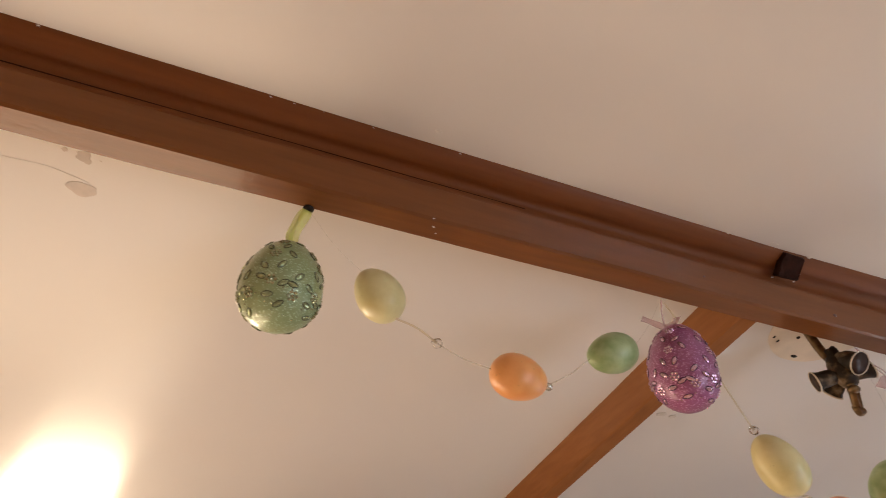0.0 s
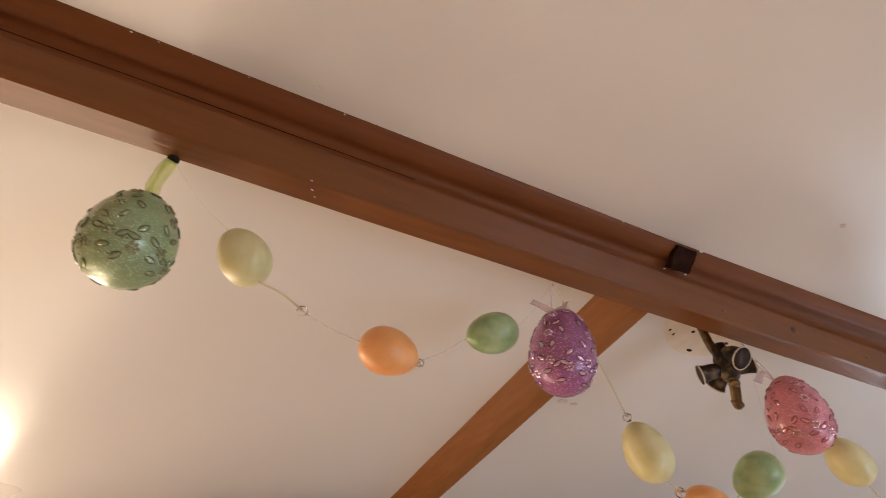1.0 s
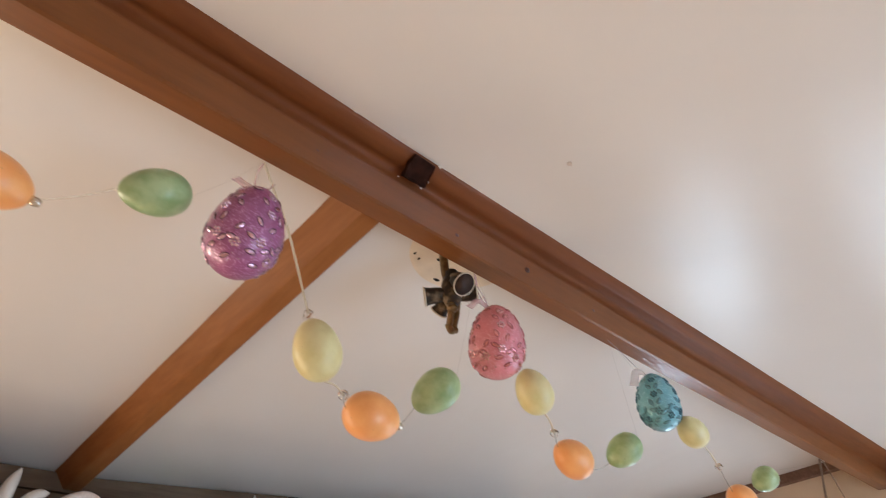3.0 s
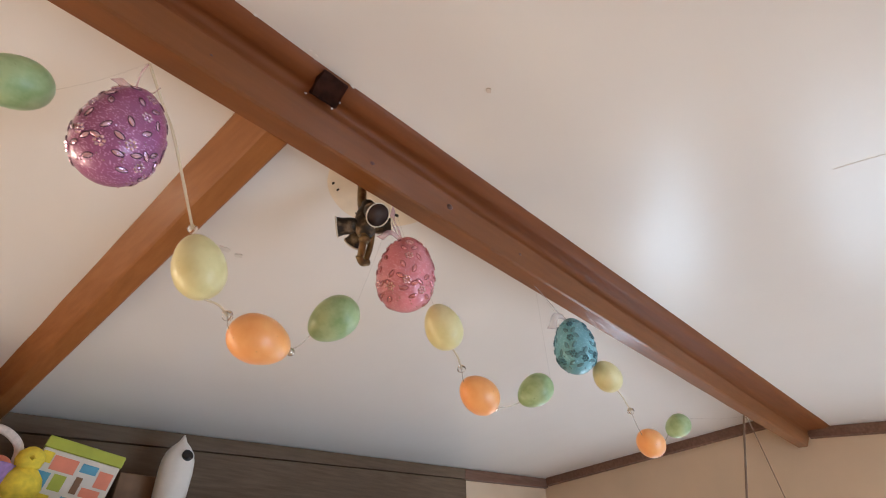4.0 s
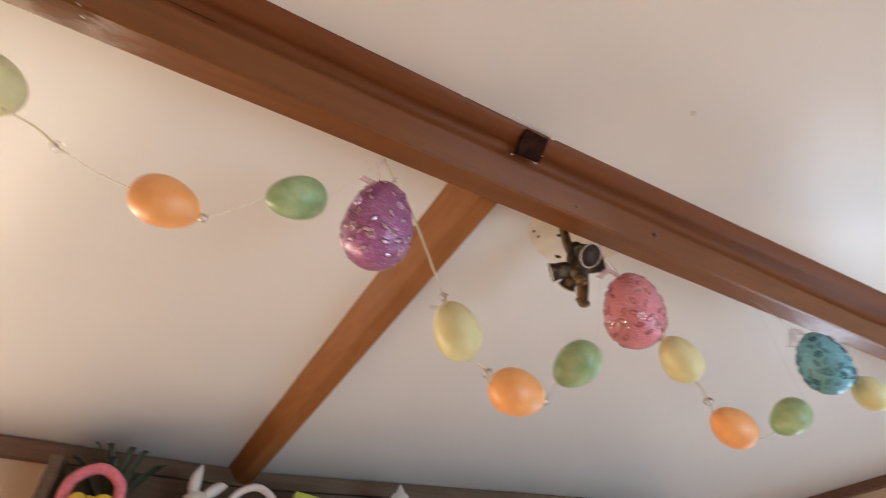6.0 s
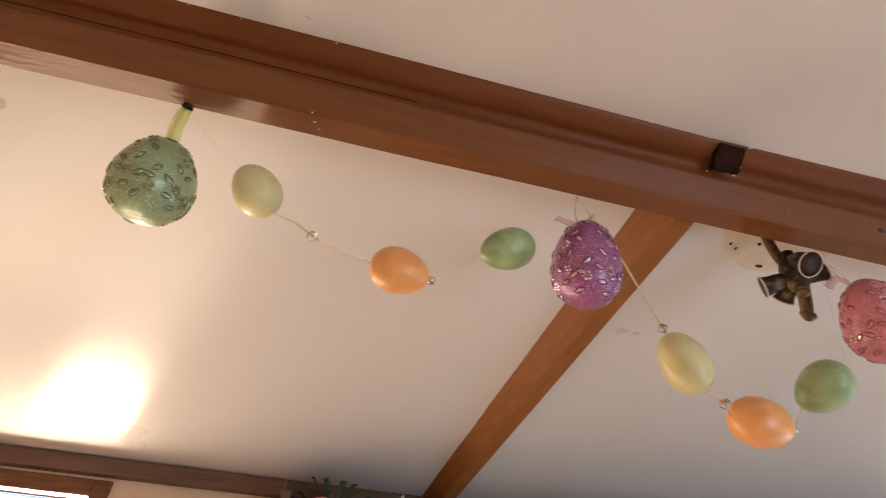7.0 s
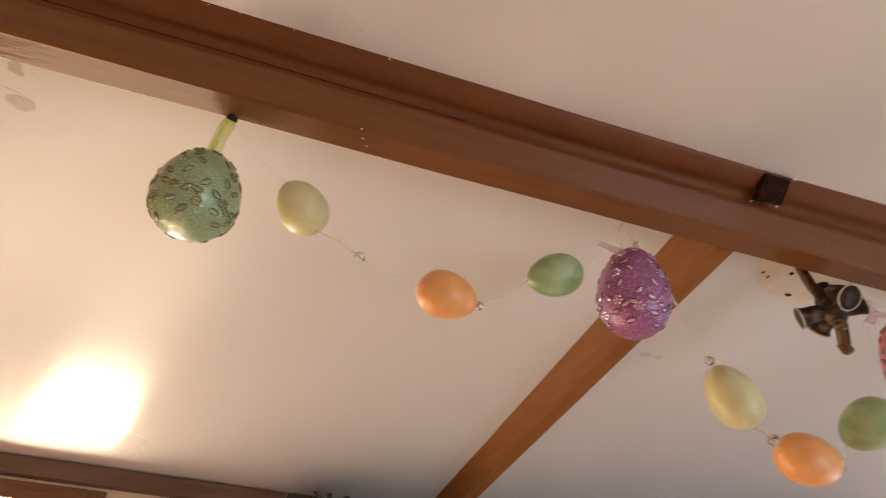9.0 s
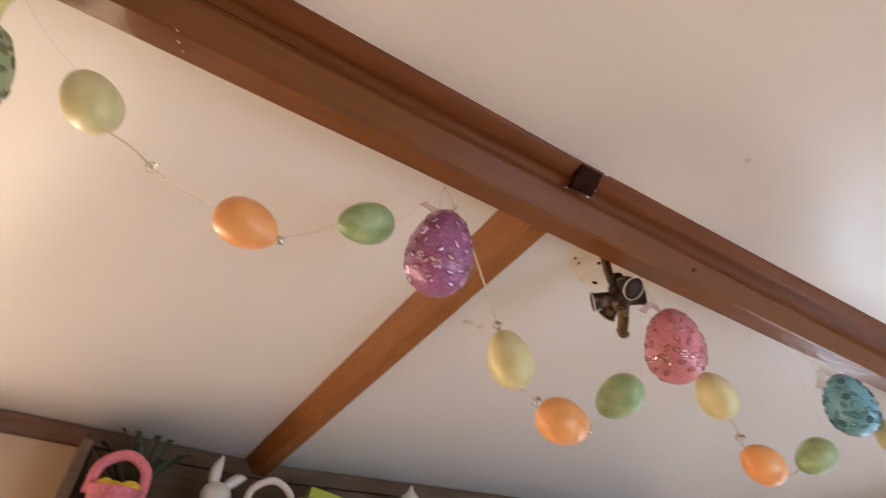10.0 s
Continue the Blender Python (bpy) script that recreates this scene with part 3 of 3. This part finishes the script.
part("prong", tube([(0.011, 0.000, -0.014), (0.015, 0.008, -0.034), (0.0145, 0.0135, -0.052)], 0.0038, 10, 5), BRASS, lamp)
part("prong_foot", tube([(0.001, 0.0095, -0.0535), (0.009, 0.013, -0.058), (0.018, 0.0140, -0.0535)], 0.0044, 10, 5), BRASS, lamp)
part("nut", smooth(revolve([(0.002, -0.040), (0.006, -0.0385), (0.0075, -0.036), (0.006, -0.032)], 14)), BRASS, lamp)
for i, (p, q) in enumerate((((0.004, -0.014, -0.008), (0.013, -0.010, -0.020)), ((0.010, -0.013, -0.006), (0.004, -0.011, -0.022)), ((-0.008, -0.012, -0.010), (0.006, -0.014, -0.016)))):
    m = (Vector(p) + Vector(q)) / 2 + Vector((0.002, -0.004, 0.001))
    part("bare_wire", tube([p, m, q], 0.0013, 8, 5), SOCKET, lamp, "pale bare wire")


# ---- big glitter eggs ----
def marquise_bm(length, width, height):
    """A pointed oval stone, raised in the middle."""
    n = 12
    ring = []
    for i in range(n):
        a = 2 * math.pi * i / n
        ring.append((length / 2 * math.cos(a), width / 2 * math.sin(a) * abs(math.sin(a)) ** 0.35))
    return loft([[(x, y, -0.0006) for x, y in ring], [(x, y, height * 0.35) for x, y in ring], [(x * 0.55, y * 0.5, height) for x, y in ring]])


def rim_bm(length, width):
    n = 14
    pts = []
    for i in range(n):
        a = 2 * math.pi * i / n
        pts.append(Vector((length / 2 * math.cos(a), width / 2 * math.sin(a) * abs(math.sin(a)) ** 0.35, 0.0003)))
    bm = bmesh.new()
    rows = []
    for i, p in enumerate(pts):
        d = (pts[(i + 1) % n] - pts[i - 1]).normalized()
        side = Vector((d.y, -d.x, 0))
        rows.append([bm.verts.new(p + side * 0.0004 * math.cos(q) + Vector((0, 0, 0.0004 * math.sin(q)))) for q in (0, 1.57, 3.14, 4.71)])
    for i in range(n):
        a, b = rows[i], rows[(i + 1) % n]
        for k in range(4):
            bm.faces.new((a[k], a[(k + 1) % 4], b[(k + 1) % 4], b[k]))
    bmesh.ops.recalc_face_normals(bm, faces=bm.faces[:])
    return bm


def flower_bm(r):
    bms = []
    for i in range(6):
        a = 2 * math.pi * i / 6
        bm = bmesh.new()
        bmesh.ops.create_icosphere(bm, subdivisions=1, radius=r * 0.40)
        bmesh.ops.scale(bm, vec=(1, 1, 0.55), verts=bm.verts[:])
        bmesh.ops.translate(bm, vec=(r * 0.75 * math.cos(a), r * 0.75 * math.sin(a), 0.0004), verts=bm.verts[:])
        bms.append(bm)
    bm = bmesh.new()
    bmesh.ops.create_icosphere(bm, subdivisions=1, radius=r * 0.33)
    bms.append(bm)
    return join(*bms)


def glitter_egg(colour, paint, label, centre, lean, length, width, turn):
    """A large egg with glued stones in a garland pattern round it."""
    egg = thing("hanging_egg", label, "egg ornament", "large glitter eggs under the beam")
    egg.matrix_basis = aim(centre, lean) @ pose(0, 0, 0, 0, 0, turn)
    part("shell", egg_bm(length, width, 0.16, 28, 40), paint, egg)
    r = random.Random(colour)
    stone = rim = flower = None

    def place(u, a, spin):
        rad = egg_radius(u, width, 0.16)
        e = 0.01
        slope = (egg_radius(u + e, width, 0.16) - egg_radius(u - e, width, 0.16)) / (2 * e * length / 2)
        n = Vector((math.cos(a), math.sin(a), -slope)).normalized()
        p = Vector((rad * math.cos(a), rad * math.sin(a), u * length / 2))
        east = Vector((-math.sin(a), math.cos(a), 0))
        north = n.cross(east)
        t = east * math.cos(spin) + north * math.sin(spin)
        return Matrix((( *t, 0), (*n.cross(t), 0), (*n, 0), (*p, 1))).transposed()
    # five columns of flowers and leaf-like stones between bare ovals, closed by a dense band low on the shell
    column = ((-0.45, 0.0, 0.0, True), (-0.52, 0.26, 0.35, False), (-0.40, -0.26, -0.35, False), (-0.47, 0.50, -0.25, False), (-0.14, 0.17, 1.0, False), (-0.10, -0.19, -1.0, False),
              (0.16, 0.0, 0.0, True), (0.40, 0.21, 0.9, False), (0.42, -0.21, -0.9, False), (0.64, 0.05, 0.0, True), (0.72, 0.63, 0.1, False), (-0.80, 0.3, 0.4, False), (-0.30, 0.66, 0.9, False), (0.20, 0.38, -1.1, False), (-0.66, -0.12, 0.2, False), (-0.62, 0.62, 0.0, True))
    spots = []
    for k in range(5):
        for u, a, spin, is_flower in column:
            spots.append((u + r.uniform(-0.04, 0.04), 2 * math.pi * k / 5 + a + r.uniform(-0.05, 0.05), spin + r.uniform(-0.25, 0.25), is_flower))
    for u, a, spin, is_flower in spots:
        m = place(u, a, spin)
        if is_flower:
            if flower is None:
                flower = part("bead_flower", flower_bm(0.0046), GEM_BRIGHT[colour], egg, "small cluster of shiny beads")
                flower.matrix_basis = m
            else:
                share("bead_flower", flower, egg, m)
        elif stone is None:
            stone = part("stone", marquise_bm(0.0092, 0.0042, 0.0011), GEM_DARK[colour], egg, "pointed oval stone")
            stone.matrix_basis = m
            rim = part("stone_rim", rim_bm(0.0096, 0.0046), GEM_RIM[colour], stone, "dark rim")
        else:
            s = share("stone", stone, egg, m)
            share("stone_rim", rim, s, Matrix.Identity(4))
    # tiny metal beads stand in for the sparkle on the lower shell
    bead = None
    for i in range(60):
        u, a = r.uniform(-0.92, -0.25), r.uniform(0, 6.283)
        m = place(u, a, 0)
        if bead is None:
            bm = bmesh.new()
            bmesh.ops.create_icosphere(bm, subdivisions=1, radius=0.0009)
            bead = part("glint_bead", bm, GEM_BRIGHT[colour], egg, "tiny bead added as a glint on the shell")
            bead.matrix_basis = m
        else:
            share("glint_bead", bead, egg, m)
    return egg


HOOK_G, HOOK_P, HOOK_K, HOOK_B = (0.060, 0.548, 2.199), (0.466, 0.548, 2.199), (0.768, 0.547, 2.199), (1.056, 0.535, 2.199)
egg_green = glitter_egg("green", BIG_GREEN, "large sage green glitter egg with olive stones", (0.0545, 0.574, 2.124), (-0.05, -0.05, 1), 0.090, 0.0715, 10)
egg_purple = glitter_egg("purple", BIG_PURPLE, "large purple glitter egg with mauve stones", (0.472, 0.559, 2.117), (0.02, -0.20, 1), 0.097, 0.0685, 60)
egg_pink = glitter_egg("pink", BIG_PINK, "large pink glitter egg with rose stones", (0.773, 0.524, 2.092), (-0.06, -0.10, 1), 0.091, 0.0655, 120)
egg_blue = glitter_egg("blue", BIG_BLUE, "large blue glitter egg with navy stones", (1.061, 0.485, 2.081), (-0.16, -0.05, 1), 0.081, 0.057, 200)


def hook(at):
    h = thing("beam_hook", "small dark metal pin under the beam", "hook", "", at)
    part("pin", smooth(revolve([(0.0052, 0.002), (0.0054, -0.0004), (0.0036, -0.0016), (0.0012, -0.0021)], 14)), BLACKENED, h)


hook(HOOK_G)


def ribbon(name, label, material, strands, category="ribbon"):
    """A tied ribbon of several thin strands: (points, width, across)."""
    t = thing(name, label, category)
    for pts, width, across in strands:
        part("strand", strip(pts, width, across), material, t)
    return t


gx, gy, gz = 0.0505, 0.573, 2.169
ribbon("egg_ribbon", "yellow-green organza ribbon tied over the green egg", TULLE_GREEN, [
    ([(0.060, 0.548, 2.197), (0.057, 0.557, 2.188), (0.053, 0.568, 2.178), (gx + 0.004, gy, gz)], 0.0095, (1, 0.2, 0)),
    ([(0.057, 0.549, 2.198), (0.052, 0.556, 2.190), (0.049, 0.567, 2.178), (gx + 0.002, gy, gz)], 0.006, (1, -0.3, 0.2)),
    ([(0.050, 0.590, 2.172), (0.034, 0.594, 2.168), (0.022, 0.597, 2.160), (0.016, 0.600, 2.150)], 0.010, (0.2, 1, 0.1))])
ribbon("egg_ribbon", "pink organza ribbon on the purple egg", TULLE_PINK, [
    ([(0.466, 0.548, 2.197), (0.464, 0.551, 2.185), (0.466, 0.556, 2.172), (0.470, 0.560, 2.165)], 0.0018, (1, 0, 0)),
    ([(0.470, 0.560, 2.167), (0.459, 0.566, 2.176), (0.450, 0.570, 2.182)], 0.012, (0.2, 0.3, 1)),
    ([(0.470, 0.560, 2.167), (0.479, 0.553, 2.172), (0.482, 0.550, 2.178)], 0.010, (0.2, 0.6, 1))])
ribbon("egg_ribbon", "pale pink organza ribbon on the pink egg", TULLE_PINK, [
    ([(0.768, 0.547, 2.197), (0.764, 0.541, 2.175), (0.765, 0.532, 2.155), (0.767, 0.528, 2.138)], 0.007, (1, 0.4, 0)),
    ([(0.767, 0.528, 2.138), (0.750, 0.528, 2.140), (0.738, 0.532, 2.128)], 0.009, (0.3, 0.2, 1)),
    ([(0.766, 0.545, 2.196), (0.758, 0.538, 2.170), (0.764, 0.530, 2.140)], 0.003, (1, 0.2, 0))])
ribbon("egg_ribbon", "pale sheer ribbon on the blue egg", TULLE_WHITE, [
    ([(1.056, 0.535, 2.197), (1.052, 0.515, 2.165), (1.050, 0.495, 2.130), (1.051, 0.488, 2.123)], 0.003, (1, 0, 0)),
    ([(1.051, 0.488, 2.123), (1.030, 0.490, 2.118), (1.018, 0.492, 2.095)], 0.012, (0.2, 0.4, 1))])


# ---- egg garlands ----
def small_egg(name, parent, paint, centre, way, length=0.0585, width=0.0445):
    ob = part(name, egg_bm(length, width, 0.12, 18, 26), paint, parent)
    ob.matrix_basis = aim(centre, way)
    w = Vector(way).normalized()
    return Vector(centre) + w * length / 2, Vector(centre) - w * length / 2


def bead(parent, at, way=(1, 0, 0), r=0.0052):
    ob = part("bead", smooth(revolve([(0.0012, -r), (r * 0.55, -r * 0.8), (r, -r * 0.25), (r, r * 0.25), (r * 0.55, r * 0.8), (0.0012, r)], 10)), BEAD, parent, "clear glass bead")
    ob.matrix_basis = aim(at, way)


def cup_clip(parent, at, way):
    """The small crimp at the end of an egg."""
    w = Vector(way).normalized()
    ob = part("crimp", smooth(revolve([(0.0010, -0.002), (0.0038, -0.001), (0.0042, 0.003), (0.0030, 0.006), (0.0008, 0.0065)], 10)), CRIMP, parent, "silvery crimp")
    ob.matrix_basis = aim(at, w)


def garland(label, start, end, yellow, orange, green, bead_at, thick_start=False):
    g = thing("egg_garland", label, "garland", "egg garlands under the beam")
    y_lo, y_hi = small_egg("yellow_egg", g, YELLOW, *yellow)
    o_lo, o_hi = small_egg("orange_egg", g, ORANGE, *orange)
    g_lo, g_hi = small_egg("green_egg", g, GREEN, *green)
    # each egg's way points to its narrow end; sort both ends by x along the string
    yl, yr = sorted((y_lo, y_hi), key=lambda p: p.x)
    ol, orr = sorted((o_lo, o_hi), key=lambda p: p.x)
    gl, gr = sorted((g_lo, g_hi), key=lambda p: p.x)
    b = Vector(bead_at)
    if thick_start:
        top = yl + (yl - yr).normalized() * 0.006
        mid = Vector(start).lerp(top, 0.45)
        part("cord", strip([start, Vector(start).lerp(top, 0.25) + Vector((0.003, 0, 0)), mid + Vector((0.004, 0, 0.003)), top], 0.0028, (1, 0.2, 0.2)), CORD, g, "cream ribbon cord")
        bead(g, top, yl - yr, 0.0048)
    else:
        part("thread", tube([start, Vector(start).lerp(yl, 0.5) + Vector((0, 0, -0.006)), yl], 0.0004), FINE_THREAD, g)
    part("cord", tube([yr, yr.lerp(b, 0.5) + Vector((0.001, 0, 0.003)), b], 0.0011), CORD, g, "twisted cream thread")
    bead(g, b, b - yr)
    part("thread", tube([b, b.lerp(ol, 0.5) + Vector((0, 0, -0.003)), ol], 0.0006), THREAD, g)
    cup_clip(g, orr, orr - ol)
    part("thread", tube([orr, orr.lerp(gl, 0.5) + Vector((0, 0, -0.003)), gl], 0.0006), THREAD, g)
    part("thread", tube([gr, gr.lerp(Vector(end), 0.5) + Vector((0, 0, -0.004)), end], 0.0003), FINE_THREAD, g)
    return g


garland("garland of pale yellow, orange and green eggs on clear thread", HOOK_G, HOOK_P,
        ((0.142, 0.573, 2.135), (-0.62, 0, 0.78)), ((0.289, 0.586, 2.083), (0.98, 0, -0.12)), ((0.391, 0.566, 2.120), (-0.93, 0.12, -0.36), 0.058, 0.0425), (0.203, 0.580, 2.099))
garland("garland of pale yellow, orange and green eggs on cream cord", HOOK_P, HOOK_K,
        ((0.569, 0.572, 2.031), (-0.40, 0, 0.91), 0.062, 0.046), ((0.643, 0.580, 1.986), (0.98, 0, -0.05), 0.062, 0.0465), ((0.706, 0.557, 2.022), (-0.38, 0.72, -0.48), 0.057, 0.0440), (0.607, 0.578, 1.998), True)
garland("garland of pale yellow, orange and green eggs beside the pink egg", HOOK_K, HOOK_B,
        ((0.840, 0.530, 2.050), (-0.55, 0, 0.80), 0.057, 0.044), ((0.907, 0.536, 1.986), (-0.92, 0, 0.30), 0.056, 0.043), ((1.007, 0.523, 2.012), (-0.45, 0.62, -0.52), 0.052, 0.0405), (0.877, 0.536, 2.010))
END_PIN = (2.037, 0.549, 2.199)
garland("garland of small coloured eggs hanging towards the gable wall", HOOK_B, END_PIN,
        ((1.120, 0.474, 2.049), (-0.80, 0, 0.50), 0.050, 0.039), ((1.227, 0.478, 1.976), (-0.90, 0, 0.25), 0.048, 0.040), ((1.332, 0.471, 2.019), (-0.45, 0.60, -0.5), 0.044, 0.036), (1.178, 0.476, 2.012))
cords = thing("cord_pair", "two loose brown cords hanging from the beam", "cord")
part("strand", tube([END_PIN, (1.990, 0.549, 2.145), (1.878, 0.549, 2.011), (1.700, 0.549, 1.80)], 0.0026), DARK_CORD, cords)
part("strand", tube([END_PIN, (2.074, 0.549, 2.185), (2.147, 0.549, 2.057), (2.26, 0.549, 1.85)], 0.0014), DARK_CORD, cords)

# ---- shelf under the eave with ornaments ----
SH = 1.918
shelf = tagged(new("wall_shelf"), "brown wooden shelf under the eave, darkened for the shade there", "shelf")
part("board", box_bm(0.19, 2.0, 1.30, 1.557, SH - 0.02, SH, 0.003), SHELF_WOOD, shelf)
part("back_panel", loft([[(x, 1.539, SH + 0.001), (x, 1.557, SH + 0.001), (x, 1.557, far_z(x, 1.56) - 0.041), (x, 1.539, far_z(x, 1.56) - 0.041)] for x in (0.19, 0.6, 1.0, 1.5, 2.0)]), SHELF_WOOD, shelf)
part("side_panel", box_bm(0.19, 0.21, 1.39, 1.537, SH + 0.001, 2.060, 0.002), SHELF_WOOD, shelf)
part("bracket", box_bm(0.30, 0.325, 1.36, 1.557, SH - 0.16, SH - 0.021, 0.003), SHELF_WOOD, shelf)
part("bracket", box_bm(1.75, 1.775, 1.36, 1.557, SH - 0.16, SH - 0.021, 0.003), SHELF_WOOD, shelf)


def basket(x, y, r, h, top, body_paint, handle_paint, fills, label, width):
    b = thing("easter_basket", label, "basket", at=(x, y, SH))
    part("bowl", smooth(revolve([(r * 0.7, 0.0), (r * 0.75, 0.002), (r, h), (r * 1.05, h + 0.004), (r * 0.96, h + 0.002), (r * 0.68, 0.006)], 28)), body_paint, b)
    part("handle", tube([(-r * 0.95, 0, h - 0.01), (-r * 0.85, 0, h + (top - h) * 0.62), (0, 0, top), (r * 0.85, 0, h + (top - h) * 0.62), (r * 0.95, 0, h - 0.01)], width, 10, 8), handle_paint, b)
    for i, (dx, dy, m) in enumerate(fills):
        e = part("toy_egg", egg_bm(0.042, 0.033, 0.12, 12, 16), m, b)
        e.matrix_basis = pose(dx, dy, h + 0.004, 70 + 20 * i, 20 * i, 50 * i)


basket(0.277, 1.385, 0.046, 0.062, 0.126, PINK_TOY, PINK_TOY, [(-0.02, 0.0, YELLOW_TOY), (0.022, -0.01, YELLOW_TOY), (0.0, 0.02, YELLOW_TOY)], "pink wicker easter basket with yellow eggs", 0.010)
basket(0.568, 1.415, 0.050, 0.070, 0.136, LILAC, WHITE_WICKER, [(-0.025, -0.01, PINK_TOY), (0.022, -0.01, CARD_RED), (0.0, -0.02, YELLOW_TOY)], "lilac easter basket with a white handle", 0.0075)

plant = thing("potted_plant", "dark green leafy plant in a small pot", "plant", at=(0.300, 1.448, SH))
part("pot", smooth(revolve([(0.028, 0.0), (0.036, 0.055), (0.039, 0.056), (0.039, 0.064), (0.033, 0.064), (0.03, 0.050)], 22)), WOODEN_TOY, plant)
rl = random.Random(9)
for i in range(14):
    a, up, ln = rl.uniform(0, 6.28), rl.uniform(0.75, 1.25), rl.uniform(0.120, 0.158)
    d = Vector((math.cos(a) * math.cos(up), math.sin(a) * math.cos(up) * 0.6, math.sin(up)))
    p0 = Vector((0, 0, 0.058))
    leaf = strip([p0, p0 + d * ln * 0.5 + Vector((0, 0, 0.004)), p0 + d * ln * 0.9, p0 + d * ln + Vector((d.x, d.y, -0.4)) * 0.012], 0.013, (-math.sin(a), math.cos(a), 0.1), 0.0008, 5)
    part("leaf", leaf, LEAF, plant)


def blob(name, at, size, n=2):
    bm = bmesh.new()
    bmesh.ops.create_icosphere(bm, subdivisions=n, radius=1.0)
    for v in bm.verts:
        v.co = Vector((v.co.x * size[0] + at[0], v.co.y * size[1] + at[1], v.co.z * size[2] + at[2]))
    return smooth(bm)


ear1 = tube([(-0.010, 0, 0.115), (-0.012, 0.0, 0.145), (-0.006, 0, 0.180)], 0.0105, 12, 6, lambda s: 0.65 + 0.5 * math.sin(math.pi * min(1, s * 0.9 + 0.1)) - 0.5 * s ** 4)
ear2 = tube([(0.012, 0, 0.112), (0.034, -0.002, 0.135), (0.052, -0.004, 0.142)], 0.0105, 12, 6, lambda s: 0.65 + 0.5 * math.sin(math.pi * min(1, s * 0.9 + 0.1)) - 0.5 * s ** 4)
rabbit = part("rabbit_figurine", join(blob("b", (0, 0, 0.045), (0.040, 0.034, 0.046)), blob("h", (0, -0.004, 0.098), (0.031, 0.028, 0.027)), ear1, ear2), WHITE_TOY)
rabbit.location = (0.458, 1.430, SH)
rabbit.scale.z = 0.94
tagged(rabbit, "white ceramic rabbit figurine with one bent ear", "figurine")

chick = part("chick_figurine", join(blob("b", (0, 0, 0.040), (0.036, 0.034, 0.040)), blob("h", (0.0, -0.004, 0.088), (0.024, 0.024, 0.024)), loft([[(0.0 + 0.006 * math.cos(a), -0.026, 0.088 + 0.005 * math.sin(a)) for a in (0, 1.57, 3.14, 4.71)], [(0.001 * math.cos(a), -0.040, 0.086 + 0.001 * math.sin(a)) for a in (0, 1.57, 3.14, 4.71)]])), YELLOW_TOY)
chick.location = (0.634, 1.405, SH)
tagged(chick, "yellow plush chick figurine", "figurine")

carton = thing("gift_carton", "colourful card carton with a lime green top edge", "box", at=(0.708, 1.440, SH))
carton.rotation_euler = (0, radians(10), radians(-8))
carton.location.z = SH + 0.012
part("body", box_bm(-0.070, 0.070, -0.028, 0.028, 0.0, 0.096, 0.002), CARD_WHITE, carton)
part("top_band", box_bm(-0.072, 0.072, -0.030, 0.030, 0.0965, 0.118, 0.002), CARD_GREEN, carton, "lime green lid")
CARD_PRINTS = ((-0.052, 0.040, 0.030, 0.030, CARD_BLUE), (-0.024, 0.074, 0.044, 0.026, CARD_RED), (-0.058, 0.080, 0.020, 0.020, YELLOW_TOY), (0.020, 0.078, 0.030, 0.016, CARD_BLUE), (0.052, 0.066, 0.026, 0.030, CARD_RED),
               (-0.020, 0.042, 0.022, 0.028, CARD_GREEN), (0.012, 0.046, 0.012, 0.030, WOODEN_TOY), (0.040, 0.038, 0.034, 0.016, CARD_RED), (-0.040, 0.012, 0.040, 0.014, YELLOW_TOY), (0.020, 0.016, 0.044, 0.014, CARD_BLUE))
for px, pz, w, h, m in CARD_PRINTS:
    part("print", box_bm(px - w / 2, px + w / 2, -0.0292, -0.0282, pz - h / 2, pz + h / 2), m, carton)

house = thing("birdhouse", "small white birdhouse ornament with a pointed roof and round hole", "birdhouse", at=(0.906, 1.420, SH))
part("body", smooth(revolve([(0.026, 0.0), (0.030, 0.010), (0.034, 0.060), (0.0355, 0.105), (0.034, 0.128), (0.029, 0.146), (0.019, 0.160), (0.009, 0.170), (0.005, 0.178), (0.001, 0.186)], 26)), WHITE_TOY, house)
hole = part("entrance_hole", smooth(revolve([(0.0125, -0.002), (0.0125, 0.004), (0.010, 0.0045), (0.001, 0.0035)], 20)), BLACK, house, "round black entrance")
hole.matrix_basis = aim((0.005, -0.0300, 0.137), (0.14, -0.86, 0.46))
crate = thing("wooden_crate", "brown wooden crate beside the birdhouse", "crate", at=(0.865, 1.495, SH))
part("side", box_bm(-0.055, 0.055, -0.030, -0.022, 0.0, 0.10, 0.002), WOODEN_TOY, crate)
part("side", box_bm(-0.055, 0.055, 0.022, 0.030, 0.0, 0.10, 0.002), WOODEN_TOY, crate)
part("end", box_bm(-0.055, -0.047, -0.0215, 0.0215, 0.0, 0.10, 0.002), WOODEN_TOY, crate)
part("end", box_bm(0.047, 0.055, -0.0215, 0.0215, 0.0, 0.10, 0.002), WOODEN_TOY, crate)
part("bottom", box_bm(-0.0465, 0.0465, -0.0215, 0.0215, 0.0, 0.008, 0.001), WOODEN_TOY, crate)
cup = thing("glass_cup", "pale glass cup standing behind the carton", "cup", at=(0.738, 1.497, SH))
part("bowl", smooth(revolve([(0.022, 0.0), (0.026, 0.004), (0.028, 0.140), (0.0265, 0.140), (0.024, 0.008), (0.001, 0.006)], 22)), WHITE_TOY, cup)
